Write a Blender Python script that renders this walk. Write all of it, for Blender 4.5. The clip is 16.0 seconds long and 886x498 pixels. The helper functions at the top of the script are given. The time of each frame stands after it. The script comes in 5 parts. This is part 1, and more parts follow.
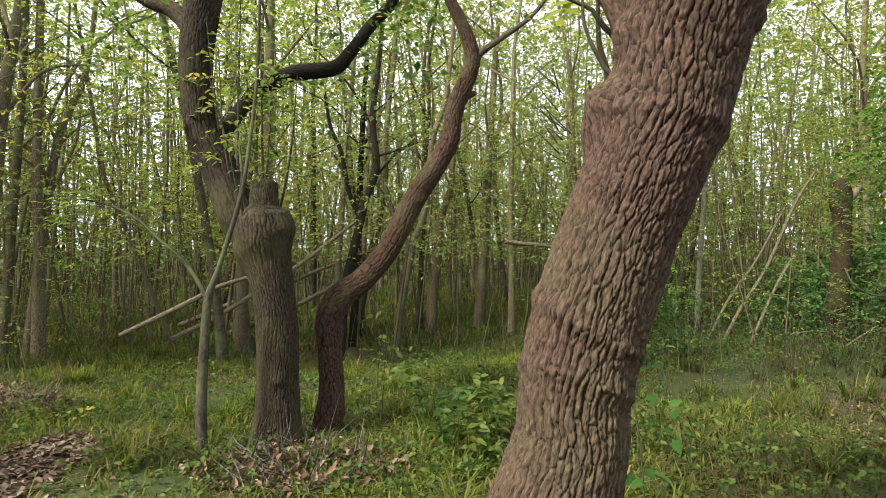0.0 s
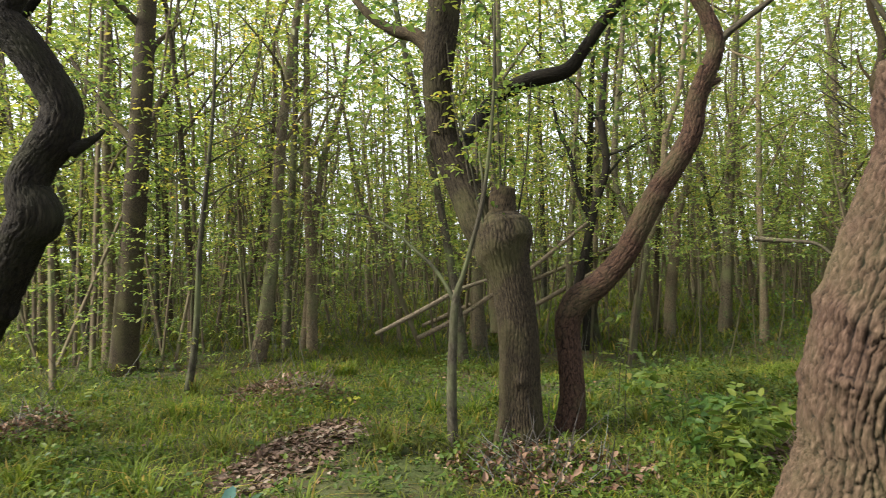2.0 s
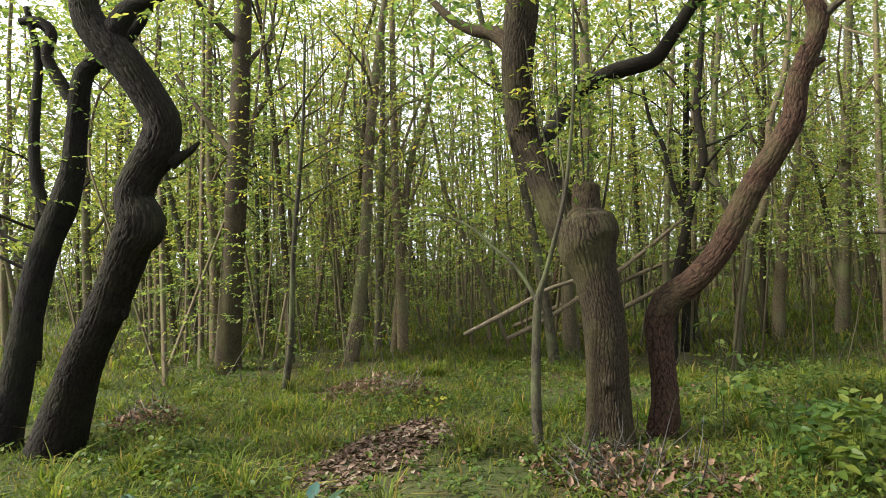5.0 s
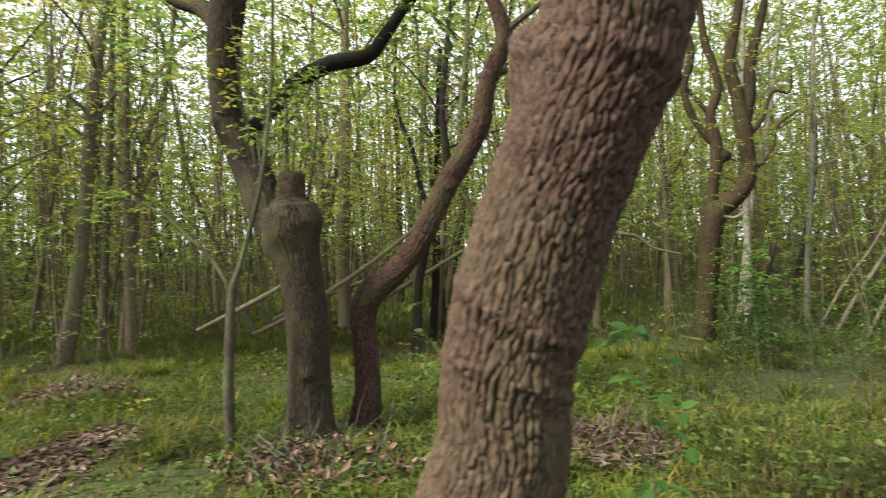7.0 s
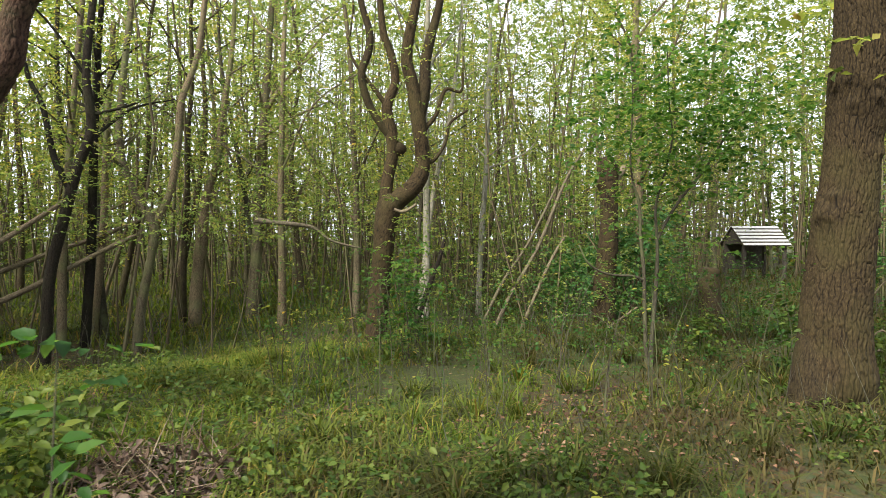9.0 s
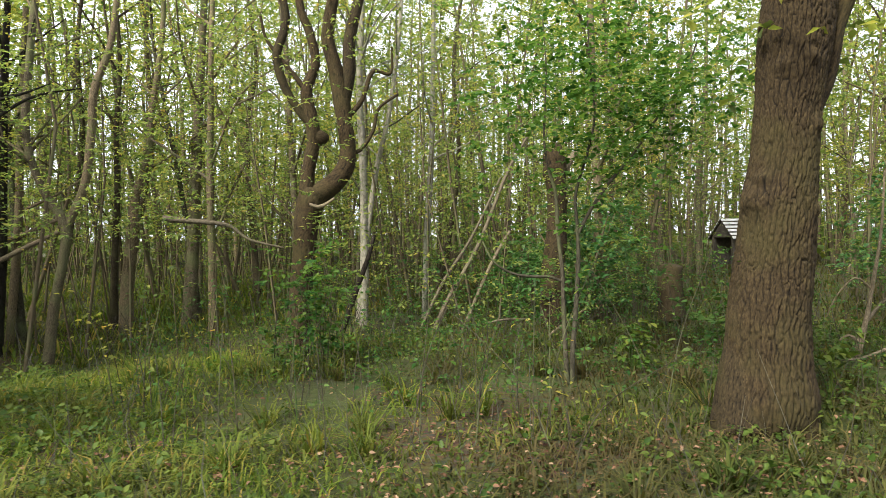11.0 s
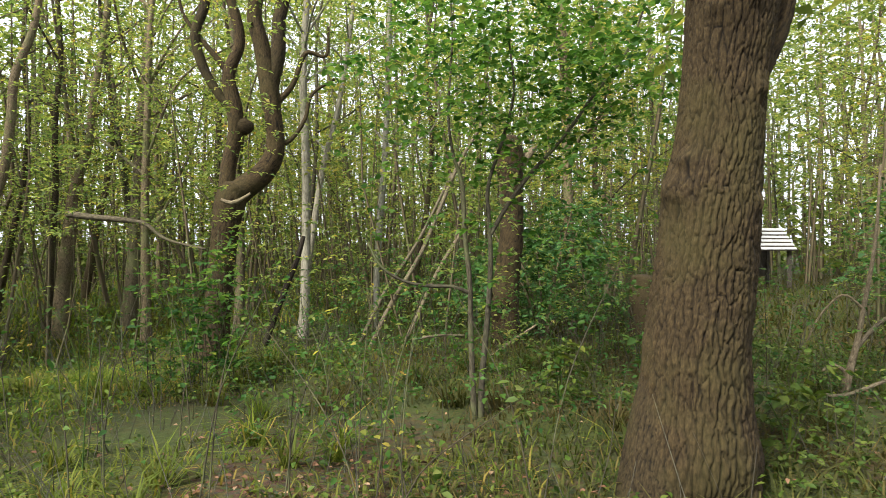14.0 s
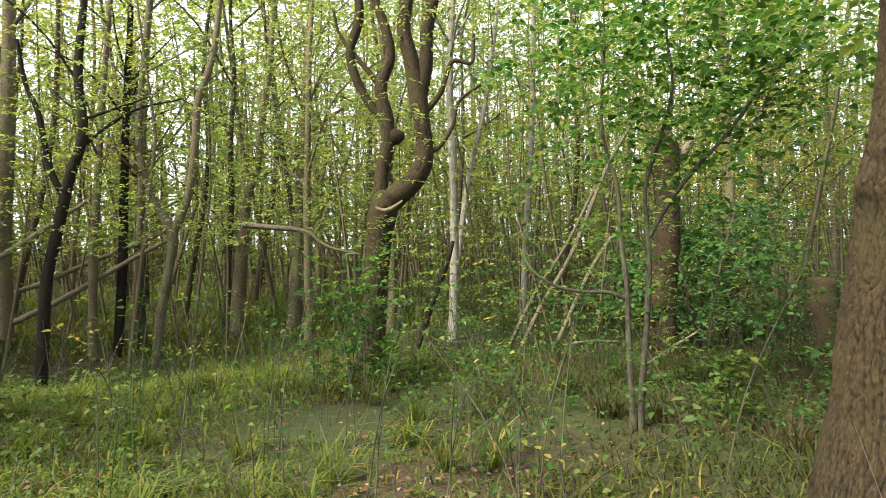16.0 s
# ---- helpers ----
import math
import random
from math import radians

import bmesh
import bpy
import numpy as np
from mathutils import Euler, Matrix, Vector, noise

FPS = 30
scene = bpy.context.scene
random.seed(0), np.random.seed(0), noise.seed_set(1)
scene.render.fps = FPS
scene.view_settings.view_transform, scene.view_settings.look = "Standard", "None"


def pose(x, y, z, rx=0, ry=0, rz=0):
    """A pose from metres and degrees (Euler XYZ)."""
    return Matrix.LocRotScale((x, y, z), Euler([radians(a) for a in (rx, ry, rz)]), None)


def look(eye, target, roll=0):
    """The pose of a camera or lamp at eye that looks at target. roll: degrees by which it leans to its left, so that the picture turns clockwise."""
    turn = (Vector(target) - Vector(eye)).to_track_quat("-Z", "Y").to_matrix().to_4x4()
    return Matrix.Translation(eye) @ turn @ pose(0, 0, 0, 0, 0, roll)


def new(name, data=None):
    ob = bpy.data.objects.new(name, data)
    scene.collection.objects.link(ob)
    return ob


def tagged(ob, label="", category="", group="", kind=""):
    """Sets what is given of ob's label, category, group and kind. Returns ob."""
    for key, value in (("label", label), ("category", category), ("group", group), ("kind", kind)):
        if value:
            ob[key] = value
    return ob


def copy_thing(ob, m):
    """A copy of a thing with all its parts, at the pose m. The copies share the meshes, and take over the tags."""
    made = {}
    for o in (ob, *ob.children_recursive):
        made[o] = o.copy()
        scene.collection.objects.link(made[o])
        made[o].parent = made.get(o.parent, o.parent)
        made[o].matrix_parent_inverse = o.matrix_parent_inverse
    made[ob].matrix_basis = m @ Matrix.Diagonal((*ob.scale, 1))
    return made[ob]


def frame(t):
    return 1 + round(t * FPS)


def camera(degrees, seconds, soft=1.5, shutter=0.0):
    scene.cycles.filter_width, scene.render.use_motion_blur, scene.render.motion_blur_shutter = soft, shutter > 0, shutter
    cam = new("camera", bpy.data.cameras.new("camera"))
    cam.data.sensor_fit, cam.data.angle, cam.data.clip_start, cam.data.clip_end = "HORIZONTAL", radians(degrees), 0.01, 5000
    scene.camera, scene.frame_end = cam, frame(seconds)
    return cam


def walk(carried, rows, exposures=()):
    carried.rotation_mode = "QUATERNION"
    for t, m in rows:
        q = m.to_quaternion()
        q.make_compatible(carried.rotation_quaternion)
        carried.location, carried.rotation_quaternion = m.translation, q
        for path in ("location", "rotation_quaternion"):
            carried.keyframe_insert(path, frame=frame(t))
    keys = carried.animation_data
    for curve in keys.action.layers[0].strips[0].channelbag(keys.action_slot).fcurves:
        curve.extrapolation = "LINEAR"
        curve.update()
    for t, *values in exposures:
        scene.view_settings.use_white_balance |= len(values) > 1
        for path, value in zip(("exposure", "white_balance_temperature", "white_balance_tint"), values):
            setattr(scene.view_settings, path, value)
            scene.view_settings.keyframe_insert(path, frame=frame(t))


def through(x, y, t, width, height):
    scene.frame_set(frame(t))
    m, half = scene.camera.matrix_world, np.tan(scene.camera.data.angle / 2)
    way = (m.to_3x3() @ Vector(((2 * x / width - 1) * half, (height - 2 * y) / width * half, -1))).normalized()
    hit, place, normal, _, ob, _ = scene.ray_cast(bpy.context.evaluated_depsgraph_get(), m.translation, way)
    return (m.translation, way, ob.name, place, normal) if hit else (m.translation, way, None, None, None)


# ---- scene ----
cam = camera(69.6, 16.0, soft=0.7, shutter=0.3)
PATH = [
    (0.0, pose(-0.011, 0.004, 1.594, 90.06, 0.07, -0.24)),
    (0.5, pose(-0.009, 0.036, 1.596, 90.16, 0.19, 0.83)),
    (1.0, pose(-0.059, -0.014, 1.596, 90.41, 0.63, 6.01)),
    (1.5, pose(-0.101, -0.050, 1.599, 90.47, 1.23, 13.49)),
    (2.0, pose(-0.098, -0.041, 1.596, 90.59, 1.51, 19.88)),
    (2.5, pose(-0.109, -0.052, 1.595, 90.76, 1.74, 24.21)),
    (3.0, pose(-0.113, -0.054, 1.598, 90.98, 1.93, 27.16)),
    (5.5, pose(0.047, 0.091, 1.573, 90.95, 2.45, 28.31)),
    (6.0, pose(0.150, 0.154, 1.560, 90.54, 2.26, 23.00)),
    (6.5, pose(0.337, 0.198, 1.561, 90.56, 2.29, 17.63)),
    (7.0, pose(0.611, 0.335, 1.524, 89.86, 1.58, 9.59)),
    (7.5, pose(0.939, 0.546, 1.507, 89.47, 1.86, 2.71)),
    (8.0, pose(1.263, 0.752, 1.473, 89.18, 0.72, -4.92)),
    (8.5, pose(1.573, 0.891, 1.447, 89.09, 0.08, -9.60)),
    (9.0, pose(1.814, 1.148, 1.433, 89.15, 0.07, -12.79)),
    (11.5, pose(3.490, 1.932, 1.419, 88.87, 0.83, -11.72)),
    (12.0, pose(3.763, 2.066, 1.389, 89.48, 0.38, -11.65)),
    (12.5, pose(4.060, 2.234, 1.401, 89.30, 0.38, -11.15)),
    (13.0, pose(4.244, 2.450, 1.383, 88.90, -0.08, -11.84)),
    (13.5, pose(4.405, 2.570, 1.345, 89.78, -0.13, -11.67)),
    (14.0, pose(4.484, 2.664, 1.353, 89.64, -0.08, -9.78)),
    (14.5, pose(4.470, 2.708, 1.353, 89.91, 0.00, -7.26)),
    (15.0, pose(4.452, 2.727, 1.365, 89.85, 0.22, -3.83)),
    (15.5, pose(4.422, 2.701, 1.373, 89.88, 0.54, -0.06)),
    (16.0, pose(4.413, 2.700, 1.383, 89.85, 0.78, 2.97)),
]
walk(cam, PATH, exposures=[(0.0, 1.55), (9.0, 1.58), (13.0, 1.58), (14.2, 1.64), (15.3, 1.84), (16.0, 1.87)])

# ---- light: a bright overcast sky and a wide sun behind the walk, to the left ----
world = bpy.data.worlds.new("sky")
scene.world = world
world.use_nodes = True
wn = world.node_tree
sky = wn.nodes.new("ShaderNodeTexSky")
sky.sky_type, sky.sun_disc = "NISHITA", False
sky.sun_elevation, sky.sun_rotation = radians(42), radians(230)
sky.air_density, sky.dust_density, sky.ozone_density = 1.0, 4.0, 1.0
wn.nodes["Background"].inputs["Strength"].default_value = 0.085
haze = wn.nodes.new("ShaderNodeMix")
haze.data_type = "RGBA"
haze.inputs["Factor"].default_value = 0.72
haze.inputs["B"].default_value = (8.7, 8.9, 9.9, 1)
wn.links.new(sky.outputs[0], haze.inputs["A"])
wn.links.new(haze.outputs["Result"], wn.nodes["Background"].inputs["Color"])
sun_data = bpy.data.lights.new("sun", "SUN")
sun_data.energy, sun_data.angle, sun_data.color = 4.4, radians(14), (1.0, 0.95, 0.86)
sun = new("sun", sun_data)
sun.matrix_world = look((-6.6, -5.5, 7.7), (0, 0, 0))


# ---- materials ----
def material(name):
    m = bpy.data.materials.new(name)
    m.use_nodes = True
    nt = m.node_tree
    return m, nt, nt.nodes["Principled BSDF"]


def node(nt, kind, **values):
    n = nt.nodes.new(kind)
    for key, value in values.items():
        n.inputs[key.replace("_", " ")].default_value = value
    return n


def ramp(nt, source, stops):
    r = nt.nodes.new("ShaderNodeValToRGB")
    e = r.color_ramp.elements
    while len(e) < len(stops):
        e.new(0.5)
    for el, (at, c) in zip(e, stops):
        el.position, el.color = at, (*c, 1)
    nt.links.new(source, r.inputs[0])
    return r.outputs[0]


def mixed(nt, factor, a, b, mode="MIX"):
    n = nt.nodes.new("ShaderNodeMix")
    n.data_type, n.blend_type = "RGBA", mode
    for slot, v in (("Factor", factor), ("A", a), ("B", b)):
        if isinstance(v, (int, float)):
            n.inputs[slot].default_value = v
        elif isinstance(v, tuple):
            n.inputs[slot].default_value = (*v, 1)
        else:
            nt.links.new(v, n.inputs[slot])
    return n.outputs["Result"]


def bark_material(name, dark, mid, pale, moss=(0.10, 0.12, 0.045), moss_amount=0.25, scale=1.0, bump=0.5, lines=0.7):
    """Bark, laid out along the trunk by the mesh's own metre coordinates, with algae and lichen patches."""
    m, nt, b = material(name)
    uv = nt.nodes.new("ShaderNodeUVMap")
    mp = nt.nodes.new("ShaderNodeMapping")
    mp.inputs["Scale"].default_value = (38 * scale, 9 * scale, 1)
    nt.links.new(uv.outputs[0], mp.inputs[0])
    wob = node(nt, "ShaderNodeTexNoise", Scale=0.8, Detail=3.0)
    nt.links.new(mp.outputs[0], wob.inputs["Vector"])
    warped = mixed(nt, 0.22, mp.outputs[0], wob.outputs["Color"], "ADD")
    furrow = node(nt, "ShaderNodeTexNoise", Scale=0.9, Detail=2.5, Roughness=0.55)
    nt.links.new(warped, furrow.inputs["Vector"])
    off = nt.nodes.new("ShaderNodeMath")
    off.operation = "SUBTRACT"
    off.inputs[1].default_value = 0.5
    nt.links.new(furrow.outputs["Fac"], off.inputs[0])
    width = nt.nodes.new("ShaderNodeMath")
    width.operation = "ABSOLUTE"
    nt.links.new(off.outputs[0], width.inputs[0])
    fine = node(nt, "ShaderNodeTexNoise", Scale=3.2, Detail=6.0, Roughness=0.65)
    nt.links.new(mp.outputs[0], fine.inputs["Vector"])
    geo = nt.nodes.new("ShaderNodeNewGeometry")
    broad = node(nt, "ShaderNodeTexNoise", Scale=2.2, Detail=4.0, Roughness=0.6)
    nt.links.new(geo.outputs["Position"], broad.inputs["Vector"])
    base = ramp(nt, fine.outputs["Fac"], [(0.3, dark), (0.48, mid), (0.68, pale)])
    edge = ramp(nt, width.outputs[0], [(0.0, (1 - lines,) * 3), (0.03, (1 - 0.3 * lines,) * 3), (0.07, (1,) * 3)])
    base = mixed(nt, edge, tuple(c * 0.7 for c in dark), base)
    # colour falls to 0.4 of the dark tone in the furrows between plates
    plate_tone = nt.nodes.new("ShaderNodeAttribute")
    plate_tone.attribute_name = "plate"
    base = mixed(nt, ramp(nt, plate_tone.outputs["Fac"], [(0.08, (0, 0, 0)), (0.45, (0.62,) * 3), (1.0, (1, 1, 1))]), tuple(c * 0.4 for c in dark), base)
    info = nt.nodes.new("ShaderNodeObjectInfo")
    tint = ramp(nt, info.outputs["Random"], [(0.0, (0.72, 0.74, 0.72)), (1.0, (1.15, 1.08, 1.0))])
    base = mixed(nt, 1.0, base, tint, "MULTIPLY")
    patch = ramp(nt, broad.outputs["Fac"], [(0.47, (0, 0, 0)), (0.66, (moss_amount,) * 3)])
    base = mixed(nt, patch, base, moss)
    nt.links.new(base, b.inputs["Base Color"])
    b.inputs["Roughness"].default_value = 0.92
    b.inputs["Specular IOR Level"].default_value = 0.2
    height = mixed(nt, 0.4, edge, fine.outputs["Fac"])
    bm = node(nt, "ShaderNodeBump", Strength=bump, Distance=0.016)
    nt.links.new(height, bm.inputs["Height"])
    nt.links.new(bm.outputs[0], b.inputs["Normal"])
    return m


def leaf_material(name, stops, gloss=0.5, through=0.45, dry=0.0):
    """Leaves: each leaf its own tone, with light shining through."""
    m, nt, b = material(name)
    geo = nt.nodes.new("ShaderNodeNewGeometry")
    info = nt.nodes.new("ShaderNodeObjectInfo")
    tone = ramp(nt, geo.outputs["Random Per Island"], stops)
    whole = ramp(nt, info.outputs["Random"], [(0.0, (0.5, 0.72, 0.95)), (0.5, (0.85, 0.95, 1.0)), (1.0, (1.15, 1.05, 0.9))])
    tone = mixed(nt, 1.0, tone, whole, "MULTIPLY")
    if dry:
        place = node(nt, "ShaderNodeTexNoise", Scale=0.75, Detail=4.0, Roughness=0.6)
        nt.links.new(geo.outputs["Position"], place.inputs["Vector"])
        tone = mixed(nt, ramp(nt, place.outputs["Fac"], [(0.42, (0, 0, 0)), (0.62, (dry,) * 3)]), tone, (0.085, 0.062, 0.028))
    grain = node(nt, "ShaderNodeTexNoise", Scale=60.0, Detail=2.0)
    nt.links.new(geo.outputs["Position"], grain.inputs["Vector"])
    tone = mixed(nt, 0.25, tone, mixed(nt, 1.0, tone, grain.outputs["Color"], "MULTIPLY"))
    nt.links.new(tone, b.inputs["Base Color"])
    b.inputs["Roughness"].default_value = gloss
    b.inputs["Specular IOR Level"].default_value = 0.16
    tr = nt.nodes.new("ShaderNodeBsdfTranslucent")
    nt.links.new(mixed(nt, 1.0, tone, (1.35, 1.35, 0.9), "MULTIPLY"), tr.inputs["Color"])
    mx = nt.nodes.new("ShaderNodeMixShader")
    mx.inputs[0].default_value = through
    nt.links.new(b.outputs[0], mx.inputs[1])
    nt.links.new(tr.outputs[0], mx.inputs[2])
    nt.links.new(mx.outputs[0], nt.nodes["Material Output"].inputs[0])
    return m


def plain_material(name, a, b_colour, scale, rough=0.9, metal=0.0):
    m, nt, b = material(name)
    geo = nt.nodes.new("ShaderNodeNewGeometry")
    n = node(nt, "ShaderNodeTexNoise", Scale=scale, Detail=6.0, Roughness=0.65)
    nt.links.new(geo.outputs["Position"], n.inputs["Vector"])
    nt.links.new(ramp(nt, n.outputs["Fac"], [(0.3, a), (0.7, b_colour)]), b.inputs["Base Color"])
    b.inputs["Roughness"].default_value, b.inputs["Metallic"].default_value = rough, metal
    bm = node(nt, "ShaderNodeBump", Strength=0.4, Distance=0.01)
    nt.links.new(n.outputs["Fac"], bm.inputs["Height"])
    nt.links.new(bm.outputs[0], b.inputs["Normal"])
    return m


def ground_material():
    m, nt, b = material("woodland_soil")
    geo = nt.nodes.new("ShaderNodeNewGeometry")
    broad = node(nt, "ShaderNodeTexNoise", Scale=0.55, Detail=5.0, Roughness=0.6)
    fine = node(nt, "ShaderNodeTexNoise", Scale=14.0, Detail=8.0, Roughness=0.7)
    litter = nt.nodes.new("ShaderNodeTexVoronoi")
    litter.inputs["Scale"].default_value = 28.0
    for n in (broad, fine, litter):
        nt.links.new(geo.outputs["Position"], n.inputs["Vector"])
    soil = ramp(nt, fine.outputs["Fac"], [(0.3, (0.024, 0.018, 0.01)), (0.55, (0.05, 0.036, 0.02)), (0.75, (0.095, 0.068, 0.038))])
    leafy = mixed(nt, 0.35, soil, mixed(nt, 1.0, (0.13, 0.088, 0.048), litter.outputs["Color"], "MULTIPLY"))
    turf = ramp(nt, fine.outputs["Fac"], [(0.3, (0.02, 0.032, 0.008)), (0.7, (0.048, 0.062, 0.017))])
    cover = ramp(nt, broad.outputs["Fac"], [(0.38, (0.2,) * 3), (0.58, (0.9,) * 3)])
    nt.links.new(mixed(nt, cover, leafy, turf), b.inputs["Base Color"])
    b.inputs["Roughness"].default_value = 0.95
    b.inputs["Specular IOR Level"].default_value = 0.15
    bm = node(nt, "ShaderNodeBump", Strength=0.8, Distance=0.03)
    nt.links.new(fine.outputs["Fac"], bm.inputs["Height"])
    nt.links.new(bm.outputs[0], b.inputs["Normal"])
    return m


OAK_BARK = bark_material("oak_bark", (0.0103, 0.00612, 0.004), (0.0641, 0.0378, 0.025), (0.126, 0.0819, 0.0576), moss_amount=0.15, bump=0.7, lines=0.2)
BROWN_BARK = bark_material("brown_oak_bark", (0.00888, 0.00611, 0.0026), (0.0289, 0.02, 0.00852), (0.0582, 0.0427, 0.0186), moss=(0.0388, 0.0345, 0.00971), moss_amount=0.4, bump=0.7, lines=0.2)
POLLARD_BARK = bark_material("pollard_bark", (0.0125, 0.00902, 0.00558), (0.039, 0.0293, 0.0167), (0.0836, 0.0655, 0.0376), moss=(0.0697, 0.0683, 0.0244), moss_amount=0.45, bump=0.7, lines=0.3)
RED_BARK = bark_material("reddish_bark", (0.016, 0.0088, 0.0056), (0.0456, 0.0264, 0.0168), (0.096, 0.056, 0.0368), moss_amount=0.2, bump=0.8, lines=0.4)
# near black: the darkness of trunks seen against the light is in the colour
SHADED_BARK = bark_material("shaded_dark_bark", (0.00432, 0.00336, 0.00216), (0.0115, 0.00912, 0.00576), (0.025, 0.0206, 0.0134), moss=(0.024, 0.0264, 0.0096), moss_amount=0.4, bump=0.9)
GREY_BARK = bark_material("grey_bark", (0.0203, 0.0179, 0.0114), (0.0407, 0.0366, 0.0244), (0.0735, 0.0669, 0.0467), moss_amount=0.5, scale=0.7, bump=0.25)
WOOD_BARK = bark_material("woodland_bark", (0.0439, 0.0351, 0.0209), (0.0981, 0.0796, 0.0493), (0.169, 0.142, 0.0927), moss_amount=0.55, bump=0.35)
YOUNG_BARK = bark_material("young_bark", (0.0391, 0.0314, 0.0184), (0.0869, 0.0704, 0.0436), (0.145, 0.122, 0.0794), moss_amount=0.5, bump=0.3)
BIRCH_BARK = bark_material("pale_bark", (0.101, 0.0965, 0.0734), (0.174, 0.169, 0.138), (0.239, 0.235, 0.202), moss_amount=0.35, scale=0.5, bump=0.2)
DEAD_WOOD = bark_material("dead_wood", (0.0544, 0.0422, 0.0272), (0.116, 0.0952, 0.0646), (0.204, 0.173, 0.122), moss_amount=0.15, scale=0.8, bump=0.3)
LEAF = leaf_material("woodland_leaf", [(0.0, (0.0718, 0.0997, 0.0253)), (0.35, (0.154, 0.185, 0.0415)), (0.65, (0.241, 0.257, 0.056)), (0.93, (0.329, 0.304, 0.0722)), (1.0, (0.389, 0.257, 0.0632))], gloss=0.45, through=0.6)
MAPLE_LEAF = leaf_material("sapling_leaf", [(0.0, (0.0321, 0.0783, 0.0149)), (0.5, (0.0671, 0.135, 0.0216)), (0.9, (0.124, 0.196, 0.0351)), (1.0, (0.233, 0.23, 0.0473))], through=0.55)
HERB_LEAF = leaf_material("herb_leaf", [(0.0, (0.0317, 0.0612, 0.00994)), (0.5, (0.0633, 0.1, 0.0162)), (1.0, (0.116, 0.14, 0.0262))], through=0.4)
GRASS = leaf_material("grass_blade", [(0.0, (0.0408, 0.0526, 0.00937)), (0.55, (0.0817, 0.0932, 0.0153)), (0.85, (0.134, 0.119, 0.023)), (1.0, (0.248, 0.15, 0.0469))], gloss=0.8, through=0.45, dry=0.8)
GREEN_GRASS = leaf_material("green_grass_blade", [(0.0, (0.052, 0.0839, 0.0102)), (0.55, (0.104, 0.154, 0.0178)), (0.85, (0.172, 0.196, 0.0254)), (1.0, (0.297, 0.204, 0.051))], gloss=0.8, through=0.45, dry=0.45)
BUSH_LEAF = leaf_material("evergreen_leaf", [(0.0, (0.03, 0.075, 0.024)), (0.5, (0.055, 0.13, 0.035)), (1.0, (0.1, 0.18, 0.05))], gloss=0.4, through=0.4)
STRAW = leaf_material("dry_stalk", [(0.0, (0.07, 0.043, 0.024)), (0.5, (0.125, 0.084, 0.048)), (1.0, (0.22, 0.165, 0.1))], gloss=0.8, through=0.15)
FALLEN = leaf_material("fallen_leaf", [(0.0, (0.056, 0.0288, 0.016)), (0.4, (0.112, 0.0624, 0.0384)), (0.8, (0.176, 0.108, 0.072)), (1.0, (0.256, 0.188, 0.128))], gloss=0.7, through=0.1)
BRUSH = leaf_material("dead_twig", [(0.0, (0.07, 0.045, 0.028)), (0.6, (0.15, 0.10, 0.065)), (1.0, (0.28, 0.22, 0.15))], gloss=0.85, through=0.0)
YELLOW_LEAF = leaf_material("yellow_leaf", [(0.0, (0.3, 0.26, 0.03)), (1.0, (0.5, 0.42, 0.06))])
GLAUCOUS_LEAF = leaf_material("grey_green_leaf", [(0.0, (0.05, 0.085, 0.05)), (0.6, (0.085, 0.13, 0.08)), (1.0, (0.13, 0.17, 0.11))], gloss=0.4, through=0.3)
SOIL = ground_material()
ROOF_METAL = plain_material("pale_roof_sheet", (0.34, 0.35, 0.35), (0.48, 0.48, 0.48), 6.0, 0.55)
SHED_WOOD = plain_material("dark_shed_wood", (0.02, 0.017, 0.013), (0.06, 0.048, 0.035), 9.0)

rng = np.random.default_rng(7)


# ---- mesh helpers ----
def mesh(name, verts, faces, mat, uv=None, smooth=False):
    """A mesh from arrays of corners and of equal-sided faces."""
    verts, faces = np.asarray(verts, np.float32), np.asarray(faces, np.int32)
    me = bpy.data.meshes.new(name)
    count, sides = faces.shape
    me.vertices.add(len(verts))
    me.vertices.foreach_set("co", verts.ravel())
    me.loops.add(count * sides)
    me.loops.foreach_set("vertex_index", faces.ravel())
    me.polygons.add(count)
    me.polygons.foreach_set("loop_start", np.arange(0, count * sides, sides, dtype=np.int32))
    if smooth:
        me.polygons.foreach_set("use_smooth", np.ones(count, bool))
    if uv is not None:
        me.uv_layers.new(name="UVMap").data.foreach_set("uv", np.asarray(uv, np.float32).ravel())
    me.materials.append(mat)
    me.update(calc_edges=True)
    return me


def stems_mesh(name, v, f, mat):
    """Thin woody stems, with a plate value of 1 all over."""
    me = mesh(name, v, f, mat, np.zeros((len(f) * 4, 2)))
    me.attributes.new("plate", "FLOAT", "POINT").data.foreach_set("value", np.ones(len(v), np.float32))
    return me


def thing(name, place, label, category, group="", kind=""):
    ob = new(name)
    ob.location = place
    ob.empty_display_size = 0.2
    return tagged(ob, label, category, group, kind)


def part(name, me, parent, label=""):
    ob = new(name, me)
    ob.parent = parent
    return tagged(ob, label) if label else ob


def curve_through(points, step):
    """A smooth run through (x, y, z, radius) points, sampled about every step metres."""
    p = np.asarray(points, float)
    p = np.vstack([2 * p[0] - p[1], p, 2 * p[-1] - p[-2]])
    out = []
    for i in range(1, len(p) - 2):
        a, b, c, d = p[i - 1:i + 3]
        n = max(2, int(np.linalg.norm((c - b)[:3]) / step))
        t = np.linspace(0, 1, n, endpoint=False)[:, None]
        out.append(0.5 * (2 * b + (c - a) * t + (2 * a - 5 * b + 4 * c - d) * t**2 + (3 * b - a - 3 * c + d) * t**3))
    out.append(p[-2:-1])
    return np.vstack(out)


